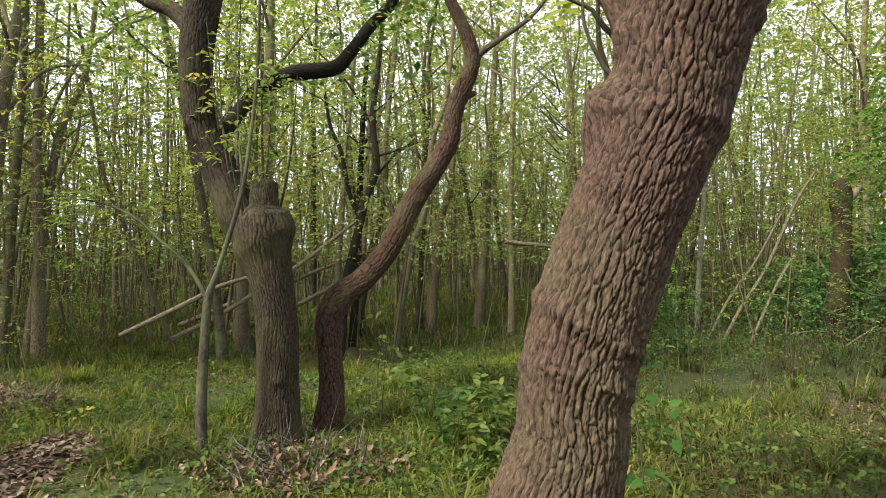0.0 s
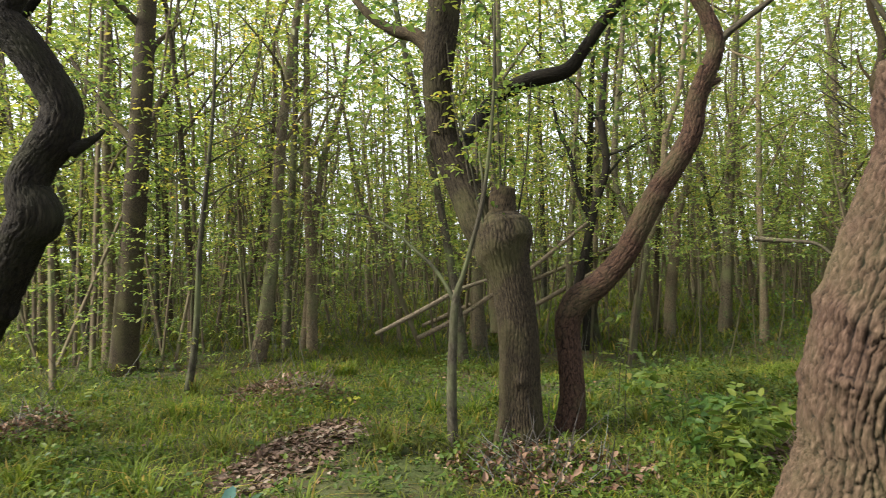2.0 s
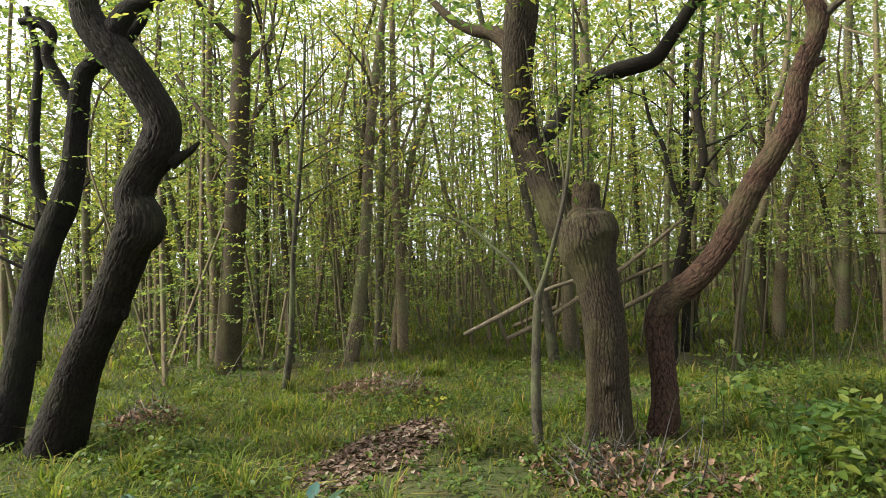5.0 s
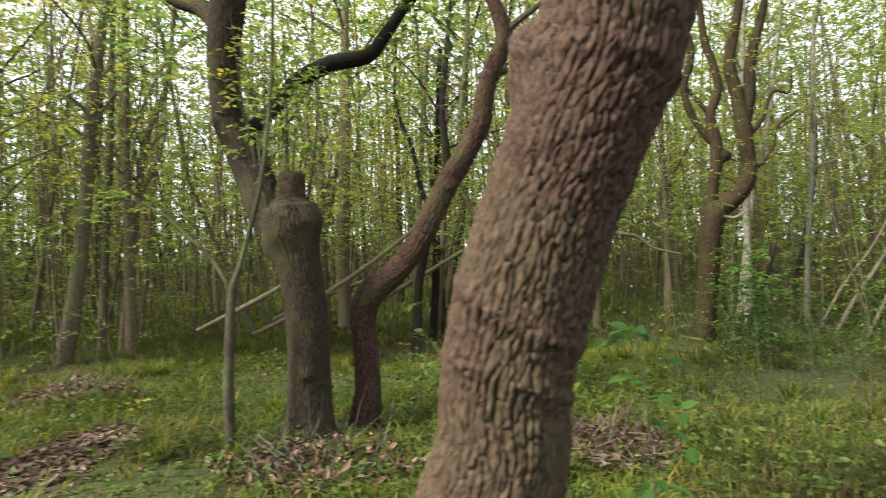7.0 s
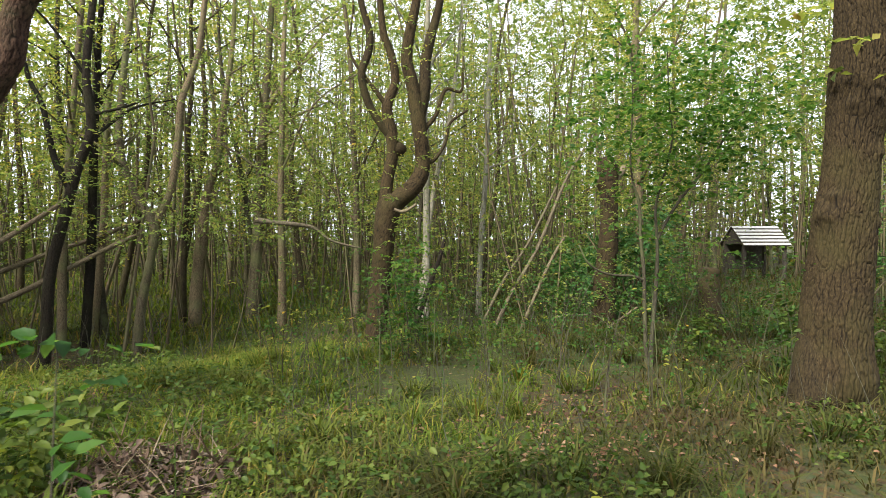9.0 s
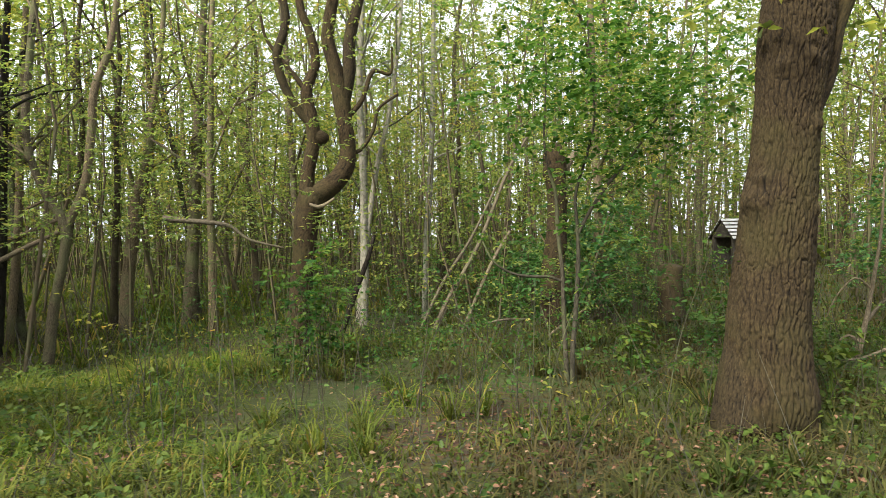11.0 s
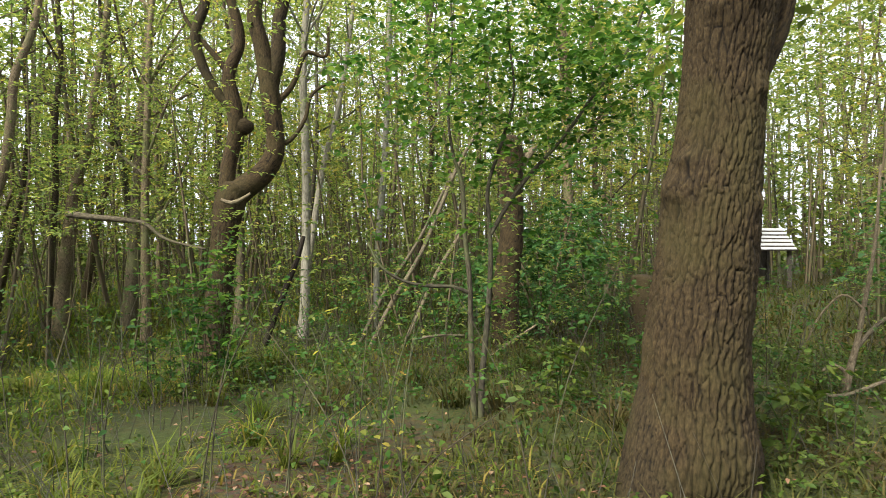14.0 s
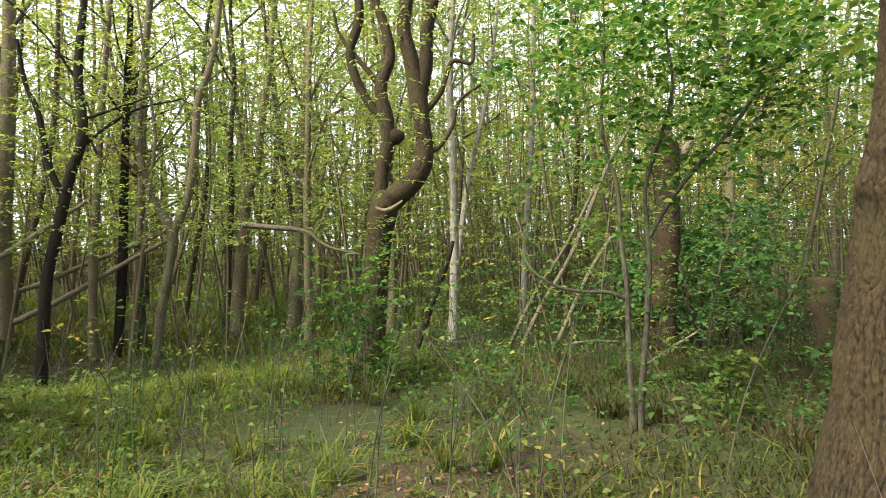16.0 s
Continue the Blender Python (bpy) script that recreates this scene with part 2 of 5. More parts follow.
def lattice(u, v, wrap, seed):
    """Smooth noise from 0 to 1 on a plane that closes after wrap steps of u."""
    wrap = int(wrap)
    table = np.random.default_rng(seed).random(8192)
    iu, iv = np.floor(u).astype(int), np.floor(v).astype(int)
    fu, fv = u - iu, v - iv
    fu, fv = fu * fu * (3 - 2 * fu), fv * fv * (3 - 2 * fv)

    def at(a, b):
        h = ((a % wrap) * 7919 + b * 104729) % 1000003
        return table[(h * 31 + (h >> 7) * 17) % 8192]

    low = at(iu, iv) * (1 - fu) + at(iu + 1, iv) * fu
    high = at(iu, iv + 1) * (1 - fu) + at(iu + 1, iv + 1) * fu
    return low * (1 - fv) + high * fv


def plates(u, v, wrap, seed, aspect):
    """Uneven long plates on a plane that closes after wrap steps of u, each aspect times as long as wide:
    how far from the nearest joint, in plate widths, and a number for each plate."""
    r = np.random.default_rng(seed)
    table, shuffle, shift = r.random((8192, 3)), r.permutation(8192), r.random(wrap)
    iu = np.floor(u).astype(int)
    near, second, own = np.full(u.shape, 9.0), np.full(u.shape, 9.0), np.zeros(u.shape)
    first_u, first_v, other_u, other_v = (np.zeros(u.shape) for _ in range(4))
    for a in (-1, 0, 1):
        column = (iu + a) % wrap
        iv = np.floor(v - shift[column]).astype(int)
        for b in (-1, 0, 1):
            cell = table[shuffle[(shuffle[column] + iv + b) % 8192]]
            du = u - (iu + a + 0.15 + 0.7 * cell[..., 0])
            dv = v - (iv + b + shift[column] + 0.1 + 0.8 * cell[..., 1])
            d = du * du + dv * dv
            closer = d < near
            between = ~closer & (d < second)
            other_u = np.where(closer, first_u, np.where(between, du, other_u))
            other_v = np.where(closer, first_v, np.where(between, dv, other_v))
            second = np.where(closer, near, np.where(between, d, second))
            first_u, first_v = np.where(closer, du, first_u), np.where(closer, dv, first_v)
            own = np.where(closer, cell[..., 2], own)
            near = np.where(closer, d, near)
    edge = 0.5 * (second - near) / (np.hypot(first_u - other_u, (first_v - other_v) / aspect) + 1e-6)
    return edge, own


def waves(seed, u, v, wrap, n=10, top=5):
    """Smooth uneven relief that closes round the trunk."""
    r = np.random.default_rng(seed)
    out = np.zeros_like(u)
    for _ in range(n):
        k = r.integers(0, top + 1)
        out += np.sin(2 * np.pi * k * u / wrap + v * r.uniform(-4, 4) + r.uniform(0, 6.28)) / (1 + 0.5 * k)
    return out / n


def tube(points, origin, sides=10, step=0.1, lumps=0.08, plate=0.0, relief=0.0, long=3.2, burrs=(), seed=0, rings=()):
    """Corners, faces and metre coordinates of a trunk or limb with uneven girth. plate and relief: width and depth of bark plates.
    burrs: (metres along, turn, size, height) lumps; rings: metres along at which old growth scars bulge."""
    c = curve_through(points, step)
    end = c[-1] - c[-2]
    end[:3] *= c[-1, 3] / (np.linalg.norm(end[:3]) + 1e-9)
    close = [(0.12, 0.85), (0.25, 0.55), (0.3, 0.02)]
    c = np.vstack([c] + [np.append(c[-1, :3] + end[:3] * a, c[-1, 3] * k)[None] for a, k in close])
    axis, rad = c[:, :3] - np.asarray(origin), np.maximum(c[:, 3], 0.0005)
    tang = np.gradient(axis, axis=0)
    tang /= np.linalg.norm(tang, axis=1)[:, None] + 1e-9
    side = np.zeros_like(tang)
    prev = np.array([1.0, 0.05, 0.0])
    for i, t in enumerate(tang):
        prev = prev - t * (prev @ t)
        prev /= np.linalg.norm(prev) + 1e-9
        side[i] = prev
    up = np.cross(tang, side)
    n = len(axis)
    along = np.concatenate([[0], np.cumsum(np.linalg.norm(np.diff(axis, axis=0), axis=1))])
    ang = np.arange(sides) * 2 * np.pi / sides
    A, V = np.meshgrid(ang, along)
    shell = np.ones_like(A)
    R = rad[:, None] * (1 + lumps * 2.2 * waves(seed, A, V * 1.2, 2 * np.pi))
    mean = float(rad.mean())
    for at, turn, size, high in burrs:
        da = (A - radians(turn) + np.pi) % (2 * np.pi) - np.pi
        R = R + high * np.exp(-((da * mean) ** 2 + (V - at) ** 2) / size**2)
    for at in rings:
        tilt = 0.05 * np.sin(A + at * 5)
        R = R + 0.011 * np.exp(-((V - at - tilt) / 0.03) ** 2) * (0.6 + 0.8 * np.abs(np.sin(A * 2.5 + at)))
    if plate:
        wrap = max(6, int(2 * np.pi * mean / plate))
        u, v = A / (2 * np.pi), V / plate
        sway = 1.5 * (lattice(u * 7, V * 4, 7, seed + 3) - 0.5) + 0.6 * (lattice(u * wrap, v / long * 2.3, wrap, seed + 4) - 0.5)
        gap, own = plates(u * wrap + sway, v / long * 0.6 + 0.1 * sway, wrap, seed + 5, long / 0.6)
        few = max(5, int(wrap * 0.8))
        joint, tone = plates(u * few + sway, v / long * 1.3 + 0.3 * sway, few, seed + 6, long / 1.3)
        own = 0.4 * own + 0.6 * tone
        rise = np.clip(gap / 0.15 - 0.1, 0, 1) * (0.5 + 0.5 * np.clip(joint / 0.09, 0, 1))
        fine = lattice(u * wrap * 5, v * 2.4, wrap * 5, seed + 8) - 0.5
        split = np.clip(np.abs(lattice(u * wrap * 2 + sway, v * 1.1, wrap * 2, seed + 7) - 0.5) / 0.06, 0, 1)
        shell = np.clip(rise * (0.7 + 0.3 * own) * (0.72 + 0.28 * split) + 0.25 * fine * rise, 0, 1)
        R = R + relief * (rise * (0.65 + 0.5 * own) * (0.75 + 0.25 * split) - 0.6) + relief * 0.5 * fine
    verts = axis[:, None] + R[..., None] * (np.cos(A)[..., None] * side[:, None] + np.sin(A)[..., None] * up[:, None])
    i, j = np.meshgrid(np.arange(n - 1), np.arange(sides), indexing="ij")
    k = (j + 1) % sides
    faces = np.stack([i * sides + j, i * sides + k, (i + 1) * sides + k, (i + 1) * sides + j], -1).reshape(-1, 4)
    width = 2 * np.pi * mean / sides
    uv = np.stack([np.stack([x * width, along[y]], -1) for x, y in ((j, i), (j + 1, i), (j + 1, i + 1), (j, i + 1))], -2).reshape(-1, 2)
    verts = verts.reshape(-1, 3)
    verts = np.vstack([verts, axis[-1] + tang[-1] * rad[-1] * 0.6])
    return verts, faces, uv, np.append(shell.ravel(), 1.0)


def limb(name, points, parent, mat, label="", **how):
    """One trunk or limb as a part of its tree."""
    v, f, uv, shell = tube(points, parent.location, **how)
    me = mesh(name, v, f, mat, uv, smooth=True)
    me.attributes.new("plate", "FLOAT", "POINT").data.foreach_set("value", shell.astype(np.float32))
    return part(name, me, parent, label)


def leaves_mesh(centres, ways, sizes, wide=0.5, fold=0.25, full=False, seed=0):
    """Corners and faces of leaves: each one folded along its midrib. full: an ovate outline with more corners."""
    r = np.random.default_rng(seed)
    n = len(centres)
    d = ways / (np.linalg.norm(ways, axis=1)[:, None] + 1e-9)
    ref = np.column_stack([r.normal(0, 0.45, n), r.normal(0, 0.45, n), np.ones(n)])
    s = np.cross(d, ref)
    s /= np.linalg.norm(s, axis=1)[:, None] + 1e-9
    up = np.cross(s, d)
    L = sizes[:, None]
    W = L * wide * 0.5
    tip = centres + d * L - up * L * 0.12
    if not full:
        mid = centres + d * L * 0.45 + up * L * fold * 0.3
        v = np.stack([centres, mid + s * W, tip, mid - s * W], 1).reshape(-1, 3)
        b = np.arange(n)[:, None] * 4
        f = np.stack([b + [0, 1, 2], b + [0, 2, 3]], 1).reshape(-1, 3)
        return v, f
    low, high = centres + d * L * 0.28 + up * L * fold * 0.35, centres + d * L * 0.68 + up * L * fold * 0.2
    v = np.stack([centres, low + s * W, high + s * W * 0.75, tip, high - s * W * 0.75, low - s * W], 1).reshape(-1, 3)
    b = np.arange(n)[:, None] * 6
    f = np.stack([b + [0, 1, 2], b + [0, 2, 3], b + [0, 3, 4], b + [0, 4, 5]], 1).reshape(-1, 3)
    return v, f


def sprays(centres, per, reach, size, seed, flat=0.35, droop=0.2):
    """Leaf places along short twigs that start from the given centres: their places, ways and sizes."""
    r = np.random.default_rng(seed)
    n = len(centres)
    yaw = r.uniform(0, 2 * np.pi, n)
    rise = r.normal(0.05, flat, n)
    way = np.column_stack([np.cos(yaw) * np.cos(rise), np.sin(yaw) * np.cos(rise), np.sin(rise)])
    t = np.linspace(0.1, 1.0, per)[None, :] + r.uniform(-0.05, 0.05, (n, per))
    length = reach * r.uniform(0.6, 1.3, n)
    at = centres[:, None] + way[:, None] * (t * length[:, None])[..., None]
    at[..., 2] -= droop * (t * length[:, None]) ** 2 / max(reach, 0.05)
    across = np.column_stack([-np.sin(yaw), np.cos(yaw), np.zeros(n)])
    flip = np.where(np.arange(per) % 2 == 0, 1.0, -1.0)[None, :, None]
    lw = way[:, None] * 0.6 + across[:, None] * flip * 0.9 + r.normal(0, 0.35, (n, per, 3)) + np.array([0, 0, -0.15])
    sz = size * r.uniform(0.55, 1.25, (n, per))
    return at.reshape(-1, 3), lw.reshape(-1, 3), sz.ravel()


def foliage(name, centres, per, reach, size, mat, parent, seed, full=False, wide=0.5, flat=0.35, label=""):
    c, w, s = sprays(np.asarray(centres) - np.asarray(parent.location), per, reach, size, seed, flat)
    v, f = leaves_mesh(c, w, s, wide=wide, full=full, seed=seed)
    return part(name, mesh(name, v, f, mat), parent, label)


def ball_points(n, centre, radii, seed):
    r = np.random.default_rng(seed)
    p = r.normal(size=(n, 3))
    p *= (r.random(n) ** 0.4 / np.linalg.norm(p, axis=1))[:, None]
    return np.asarray(centre) + p * np.asarray(radii)


def along_points(points, n, spread, seed, start=0.2):
    """Scattered places near a limb, more of them towards its tip."""
    r = np.random.default_rng(seed)
    c = curve_through(points, 0.08)[:, :3]
    pick = c[(len(c) * (start + (1 - start) * r.random(n) ** 0.8)).astype(int).clip(0, len(c) - 1)]
    return pick + r.normal(0, spread, (n, 3))


def ground_height(x, y):
    """Gentle unevenness, with a shallow hollow in the wood."""
    hollow = -0.6 * np.exp(-(((x + 1.2) / 3.5) ** 2) - ((y - 12.2) / 3.0) ** 2)
    return hollow + 0.035 * np.sin(x * 0.9 + 1.3) * np.cos(y * 0.7) + 0.02 * np.sin(x * 2.3 + y * 1.7)


# ---- ground: one sheet to the horizon, finer where one walks ----
def build_ground():
    a = np.sort(np.concatenate([np.linspace(-16, 18, 150), -16 - np.geomspace(1, 3000, 24), 18 + np.geomspace(1, 3000, 24)]))
    b = np.sort(np.concatenate([np.linspace(-6, 20, 120), -6 - np.geomspace(1, 3000, 24), 20 + np.geomspace(1, 3000, 24)]))
    X, Y = np.meshgrid(a, b)
    inner = (np.abs(X) < 60) & (np.abs(Y) < 60)
    Z = np.where(inner, ground_height(X, Y), 0) + np.where((np.abs(X) < 18) & (np.abs(Y) < 20), rng.normal(0, 0.006, X.shape), 0)
    n, m = X.shape
    i, j = np.meshgrid(np.arange(n - 1), np.arange(m - 1), indexing="ij")
    f = np.stack([i * m + j, i * m + j + 1, (i + 1) * m + j + 1, (i + 1) * m + j], -1).reshape(-1, 4)
    ob = new("ground", mesh("ground", np.column_stack([X.ravel(), Y.ravel(), Z.ravel()]), f, SOIL, smooth=True))
    tagged(ob, "brown woodland soil under grass and leaf litter", "ground", kind="structure")


build_ground()


# ---- the large trees near the walk ----
def leaning_oak():
    trunk = [(0.33, 2.26, 0.36, 0.27), (0.36, 2.26, 0.56, 0.245), (0.4, 2.26, 0.72, 0.222), (0.45, 2.26, 0.92, 0.2), 
    (0.46, 2.26, 1.08, 0.194), (0.5, 2.26, 1.28, 0.2), (0.56, 2.26, 1.48, 0.2), (0.63, 2.26, 1.68, 0.196), 
    (0.71, 2.26, 1.88, 0.2), (0.79, 2.26, 2.08, 0.208), (0.84, 2.26, 2.28, 0.216), (0.89, 2.26, 2.48, 0.226), 
    (0.96, 2.26, 2.72, 0.225), (1.03, 2.26, 3, 0.215), (1.11, 2.26, 3.32, 0.19), (1.21, 2.26, 3.76, 0.15)]
    tree = thing("leaning_oak", trunk[0][:3], "leaning mature oak trunk with deeply furrowed brown bark", "tree")
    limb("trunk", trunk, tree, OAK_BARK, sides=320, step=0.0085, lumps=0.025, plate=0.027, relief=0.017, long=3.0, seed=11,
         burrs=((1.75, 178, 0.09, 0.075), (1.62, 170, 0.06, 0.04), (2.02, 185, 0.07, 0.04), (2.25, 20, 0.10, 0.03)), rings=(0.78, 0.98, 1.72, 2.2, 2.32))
    low = [(0.69, 2.33, 2.38, 0.062), (0.62, 2.33, 2.51, 0.045), (0.53, 2.33, 2.61, 0.039), (0.41, 2.33, 2.78, 0.033), 
    (0.32, 2.33, 3.04, 0.025)]
    limb("limb", low, tree, OAK_BARK, sides=24, step=0.03, seed=12, plate=0.02, relief=0.006)
    for k, run in enumerate((
            [(0.84, 2.6, 2.59, 0.03), (0.75, 2.6, 2.45, 0.016), (0.66, 2.6, 2.5, 0.013), (0.61, 2.6, 2.57, 0.01), 
    (0.55, 2.6, 2.6, 0.008), (0.46, 2.6, 2.64, 0.007)],
            [(0.75, 2.6, 2.27, 0.023), (0.68, 2.6, 2.31, 0.012), (0.63, 2.6, 2.39, 0.01), (0.59, 2.6, 2.47, 0.008), 
    (0.57, 2.6, 2.57, 0.007), (0.58, 2.6, 2.7, 0.006)])):
        limb("branch", run, tree, GREY_BARK, sides=8, step=0.04, seed=13 + k)
    # the ball of leaves overhead is out of view, added to shade the foreground
    crown = np.vstack([ball_points(170, (1.9, 1.4, 6.9), (4.4, 4.0, 1.3), 14), along_points(low, 10, 0.3, 15, 0.7)])
    foliage("crown", crown, 9, 0.5, 0.12, LEAF, tree, 16, wide=0.65)
    hairs = ball_points(26, (0.38, 2.02, 1.98), (0.05, 0.06, 0.12), 17)
    v = []
    for k, h in enumerate(hairs):
        end = h + np.array([-0.09, -0.03, 0.07]) * rng.uniform(0.5, 1.3) + rng.normal(0, 0.025, 3)
        v.append((*h, 0.0025)), v.append((*end, 0.001))
    for k in range(0, len(v), 4):
        limb("shoot", [v[k], v[k + 1]], tree, GREY_BARK, sides=4, step=0.05)


def pollard_oak():
    trunk = [(-1.36, 5.25, -0.2, 0.274), (-1.36, 5.25, -0.02, 0.228), (-1.35, 5.25, 0.21, 0.186), (-1.35, 5.25, 0.49, 0.172), 
    (-1.35, 5.25, 0.86, 0.167), (-1.38, 5.25, 1.23, 0.167), (-1.43, 5.25, 1.51, 0.186), (-1.47, 5.25, 1.7, 0.214), 
    (-1.48, 5.25, 1.8, 0.232), (-1.49, 5.25, 1.87, 0.228)]
    tree = thing("pollard_oak", trunk[0][:3], "old pollarded oak with a swollen mossy knuckle and curved limb", "tree")
    limb("trunk", trunk, tree, POLLARD_BARK, sides=220, step=0.012, lumps=0.04, plate=0.029, relief=0.011, long=4.0, seed=21,
         burrs=((1.92, 0, 0.13, 0.05), (1.88, 270, 0.13, 0.05), (1.8, 200, 0.12, 0.05), (0.75, 280, 0.05, 0.035), (1.95, 320, 0.07, 0.03)))
    limb("burr", [(-1.7, 5.25, 1.66, 0.07), (-1.62, 5.24, 1.72, 0.15), (-1.5, 5.23, 1.77, 0.21), (-1.4, 5.23, 1.8, 0.195), 
    (-1.3, 5.23, 1.82, 0.13)], tree, POLLARD_BARK, "swollen dark knuckle", sides=60, step=0.012, lumps=0.12, plate=0.03, relief=0.012, seed=20)
    stub = [(-1.49, 5.25, 1.75, 0.121), (-1.47, 5.25, 1.92, 0.13), (-1.46, 5.25, 2.05, 0.111), (-1.45, 5.25, 2.15, 0.102)]
    limb("stub", stub, tree, POLLARD_BARK, "mossy cut stub", sides=60, step=0.02, lumps=0.12, plate=0.025, relief=0.008, seed=22)
    run = [(-1.48, 5.25, 1.54, 0.107), (-1.55, 5.25, 1.68, 0.149), (-1.66, 5.25, 1.86, 0.163), (-1.76, 5.25, 2.11, 0.149), 
    (-1.86, 5.25, 2.34, 0.139), (-1.97, 5.25, 2.58, 0.13), (-2, 5.25, 2.81, 0.128), (-2.02, 5.25, 3.09, 0.132), 
    (-2, 5.25, 3.37, 0.139), (-1.96, 5.25, 3.65, 0.144), (-1.9, 5.25, 4.02, 0.135), (-1.79, 5.25, 4.49, 0.116), 
    (-1.77, 5.25, 5.18, 0.084)]
    limb("limb", run, tree, POLLARD_BARK, sides=130, step=0.014, lumps=0.05, plate=0.029, relief=0.01, long=4.0, seed=23)
    fork = [(-1.99, 5.25, 3.33, 0.116), (-2.09, 5.25, 3.46, 0.079), (-2.23, 5.25, 3.58, 0.065), (-2.41, 5.25, 3.64, 0.051), 
    (-2.63, 5.25, 3.79, 0.042), (-2.88, 5.25, 4.07, 0.028)]
    limb("limb", fork, tree, POLLARD_BARK, sides=24, step=0.04, seed=24)
    arm = [(-1.92, 5.25, 2.42, 0.079), (-1.87, 5.55, 2.65, 0.069), (-1.85, 5.95, 2.92, 0.071), (-1.69, 6.05, 3.14, 0.08), 
    (-1.37, 6.05, 3.27, 0.078), (-1.01, 6.05, 3.32, 0.072), (-0.85, 6.05, 3.48, 0.062), (-0.67, 6.04, 3.71, 0.056), 
    (-0.49, 6.04, 3.91, 0.051), (-0.27, 6.04, 4.28, 0.04), (-0.06, 6.04, 4.76, 0.027)]
    limb("limb", arm, tree, SHADED_BARK, sides=28, step=0.04, lumps=0.1, seed=25)
    # the last, high ball of leaves is never in view; it only blocks light
    crown = np.vstack([along_points(run, 60, 0.5, 26, 0.72), along_points(fork, 60, 0.35, 27, 0.3), along_points(arm, 130, 0.3, 28, 0.2),
                       ball_points(150, (-2.6, 4.2, 7.0), (3.8, 3.6, 1.3), 29)])
    foliage("crown", crown, 9, 0.45, 0.09, LEAF, tree, 30, wide=0.6)
    r = np.random.default_rng(36)
    for k in range(9):
        x, y = -1.5 + r.normal(0, 0.14), 5.2 + r.normal(0, 0.12)
        h, lean = r.uniform(0.7, 2.2), r.normal(0, 0.1, 2)
        shoot = [(x, y, 1.85, 0.011), (x + lean[0], y + lean[1], 1.9 + h * 0.45, 0.008), (x + lean[0] * 1.6 + r.normal(0, 0.06), y + lean[1] * 2, 1.9 + h, 0.004)]
        limb("shoot", shoot, tree, GREY_BARK, sides=6, step=0.1, lumps=0.1, seed=370 + k)
        foliage("leaves", along_points(shoot, int(5 + 6 * h), 0.06, 380 + k, 0.25), 6, 0.22, 0.06, LEAF, tree, 390 + k, full=True)


def red_tree():
    trunk = [(-1.01, 5.61, -0.18, 0.164), (-1.01, 5.61, 0.02, 0.134), (-0.97, 5.61, 0.32, 0.114), (-0.98, 5.61, 0.66, 0.104), 
    (-0.99, 5.61, 0.96, 0.109), (-0.9, 5.61, 1.16, 0.119), (-0.7, 5.61, 1.32, 0.104), (-0.5, 5.61, 1.55, 0.099), 
    (-0.37, 5.6, 1.79, 0.097), (-0.23, 5.6, 2.05, 0.092), (-0.06, 5.6, 2.31, 0.089), (0.07, 5.6, 2.55, 0.084), 
    (0.11, 5.6, 2.8, 0.079), (0.18, 5.6, 2.99, 0.077), (0.26, 5.6, 3.18, 0.067), (0.27, 5.6, 3.32, 0.065), 
    (0.2, 5.6, 3.54, 0.055), (0.08, 5.6, 3.79, 0.05), (-0.02, 5.6, 4.09, 0.045), (-0.05, 5.6, 4.53, 0.03)]
    tree = thing("crooked_tree", trunk[0][:3], "slender crooked tree with reddish-brown flaking bark", "tree")
    limb("trunk", trunk, tree, RED_BARK, sides=96, step=0.014, lumps=0.1, plate=0.036, relief=0.01, long=1.6, seed=31,
         burrs=((0.35, 20, 0.06, 0.02), (1.2, 60, 0.06, 0.02), (2.5, 300, 0.05, 0.02)))
    limb("branch", [(0.28, 5.6, 3.27, 0.05), (0.38, 5.6, 3.35, 0.03), (0.54, 5.6, 3.46, 0.025), (0.74, 5.6, 3.6, 0.02), 
    (0.9, 5.6, 3.77, 0.017), (1.01, 5.6, 3.99, 0.012)], tree, GREY_BARK, sides=10, step=0.04, seed=32)
    limb("stub", [(0.15, 5.6, 2.94, 0.055), (0.24, 5.6, 2.95, 0.035), (0.3, 5.6, 2.97, 0.02)], tree, RED_BARK, sides=12, step=0.02, seed=33)
    foliage("crown", along_points(trunk, 60, 0.5, 34, 0.88), 9, 0.4, 0.07, LEAF, tree, 35)


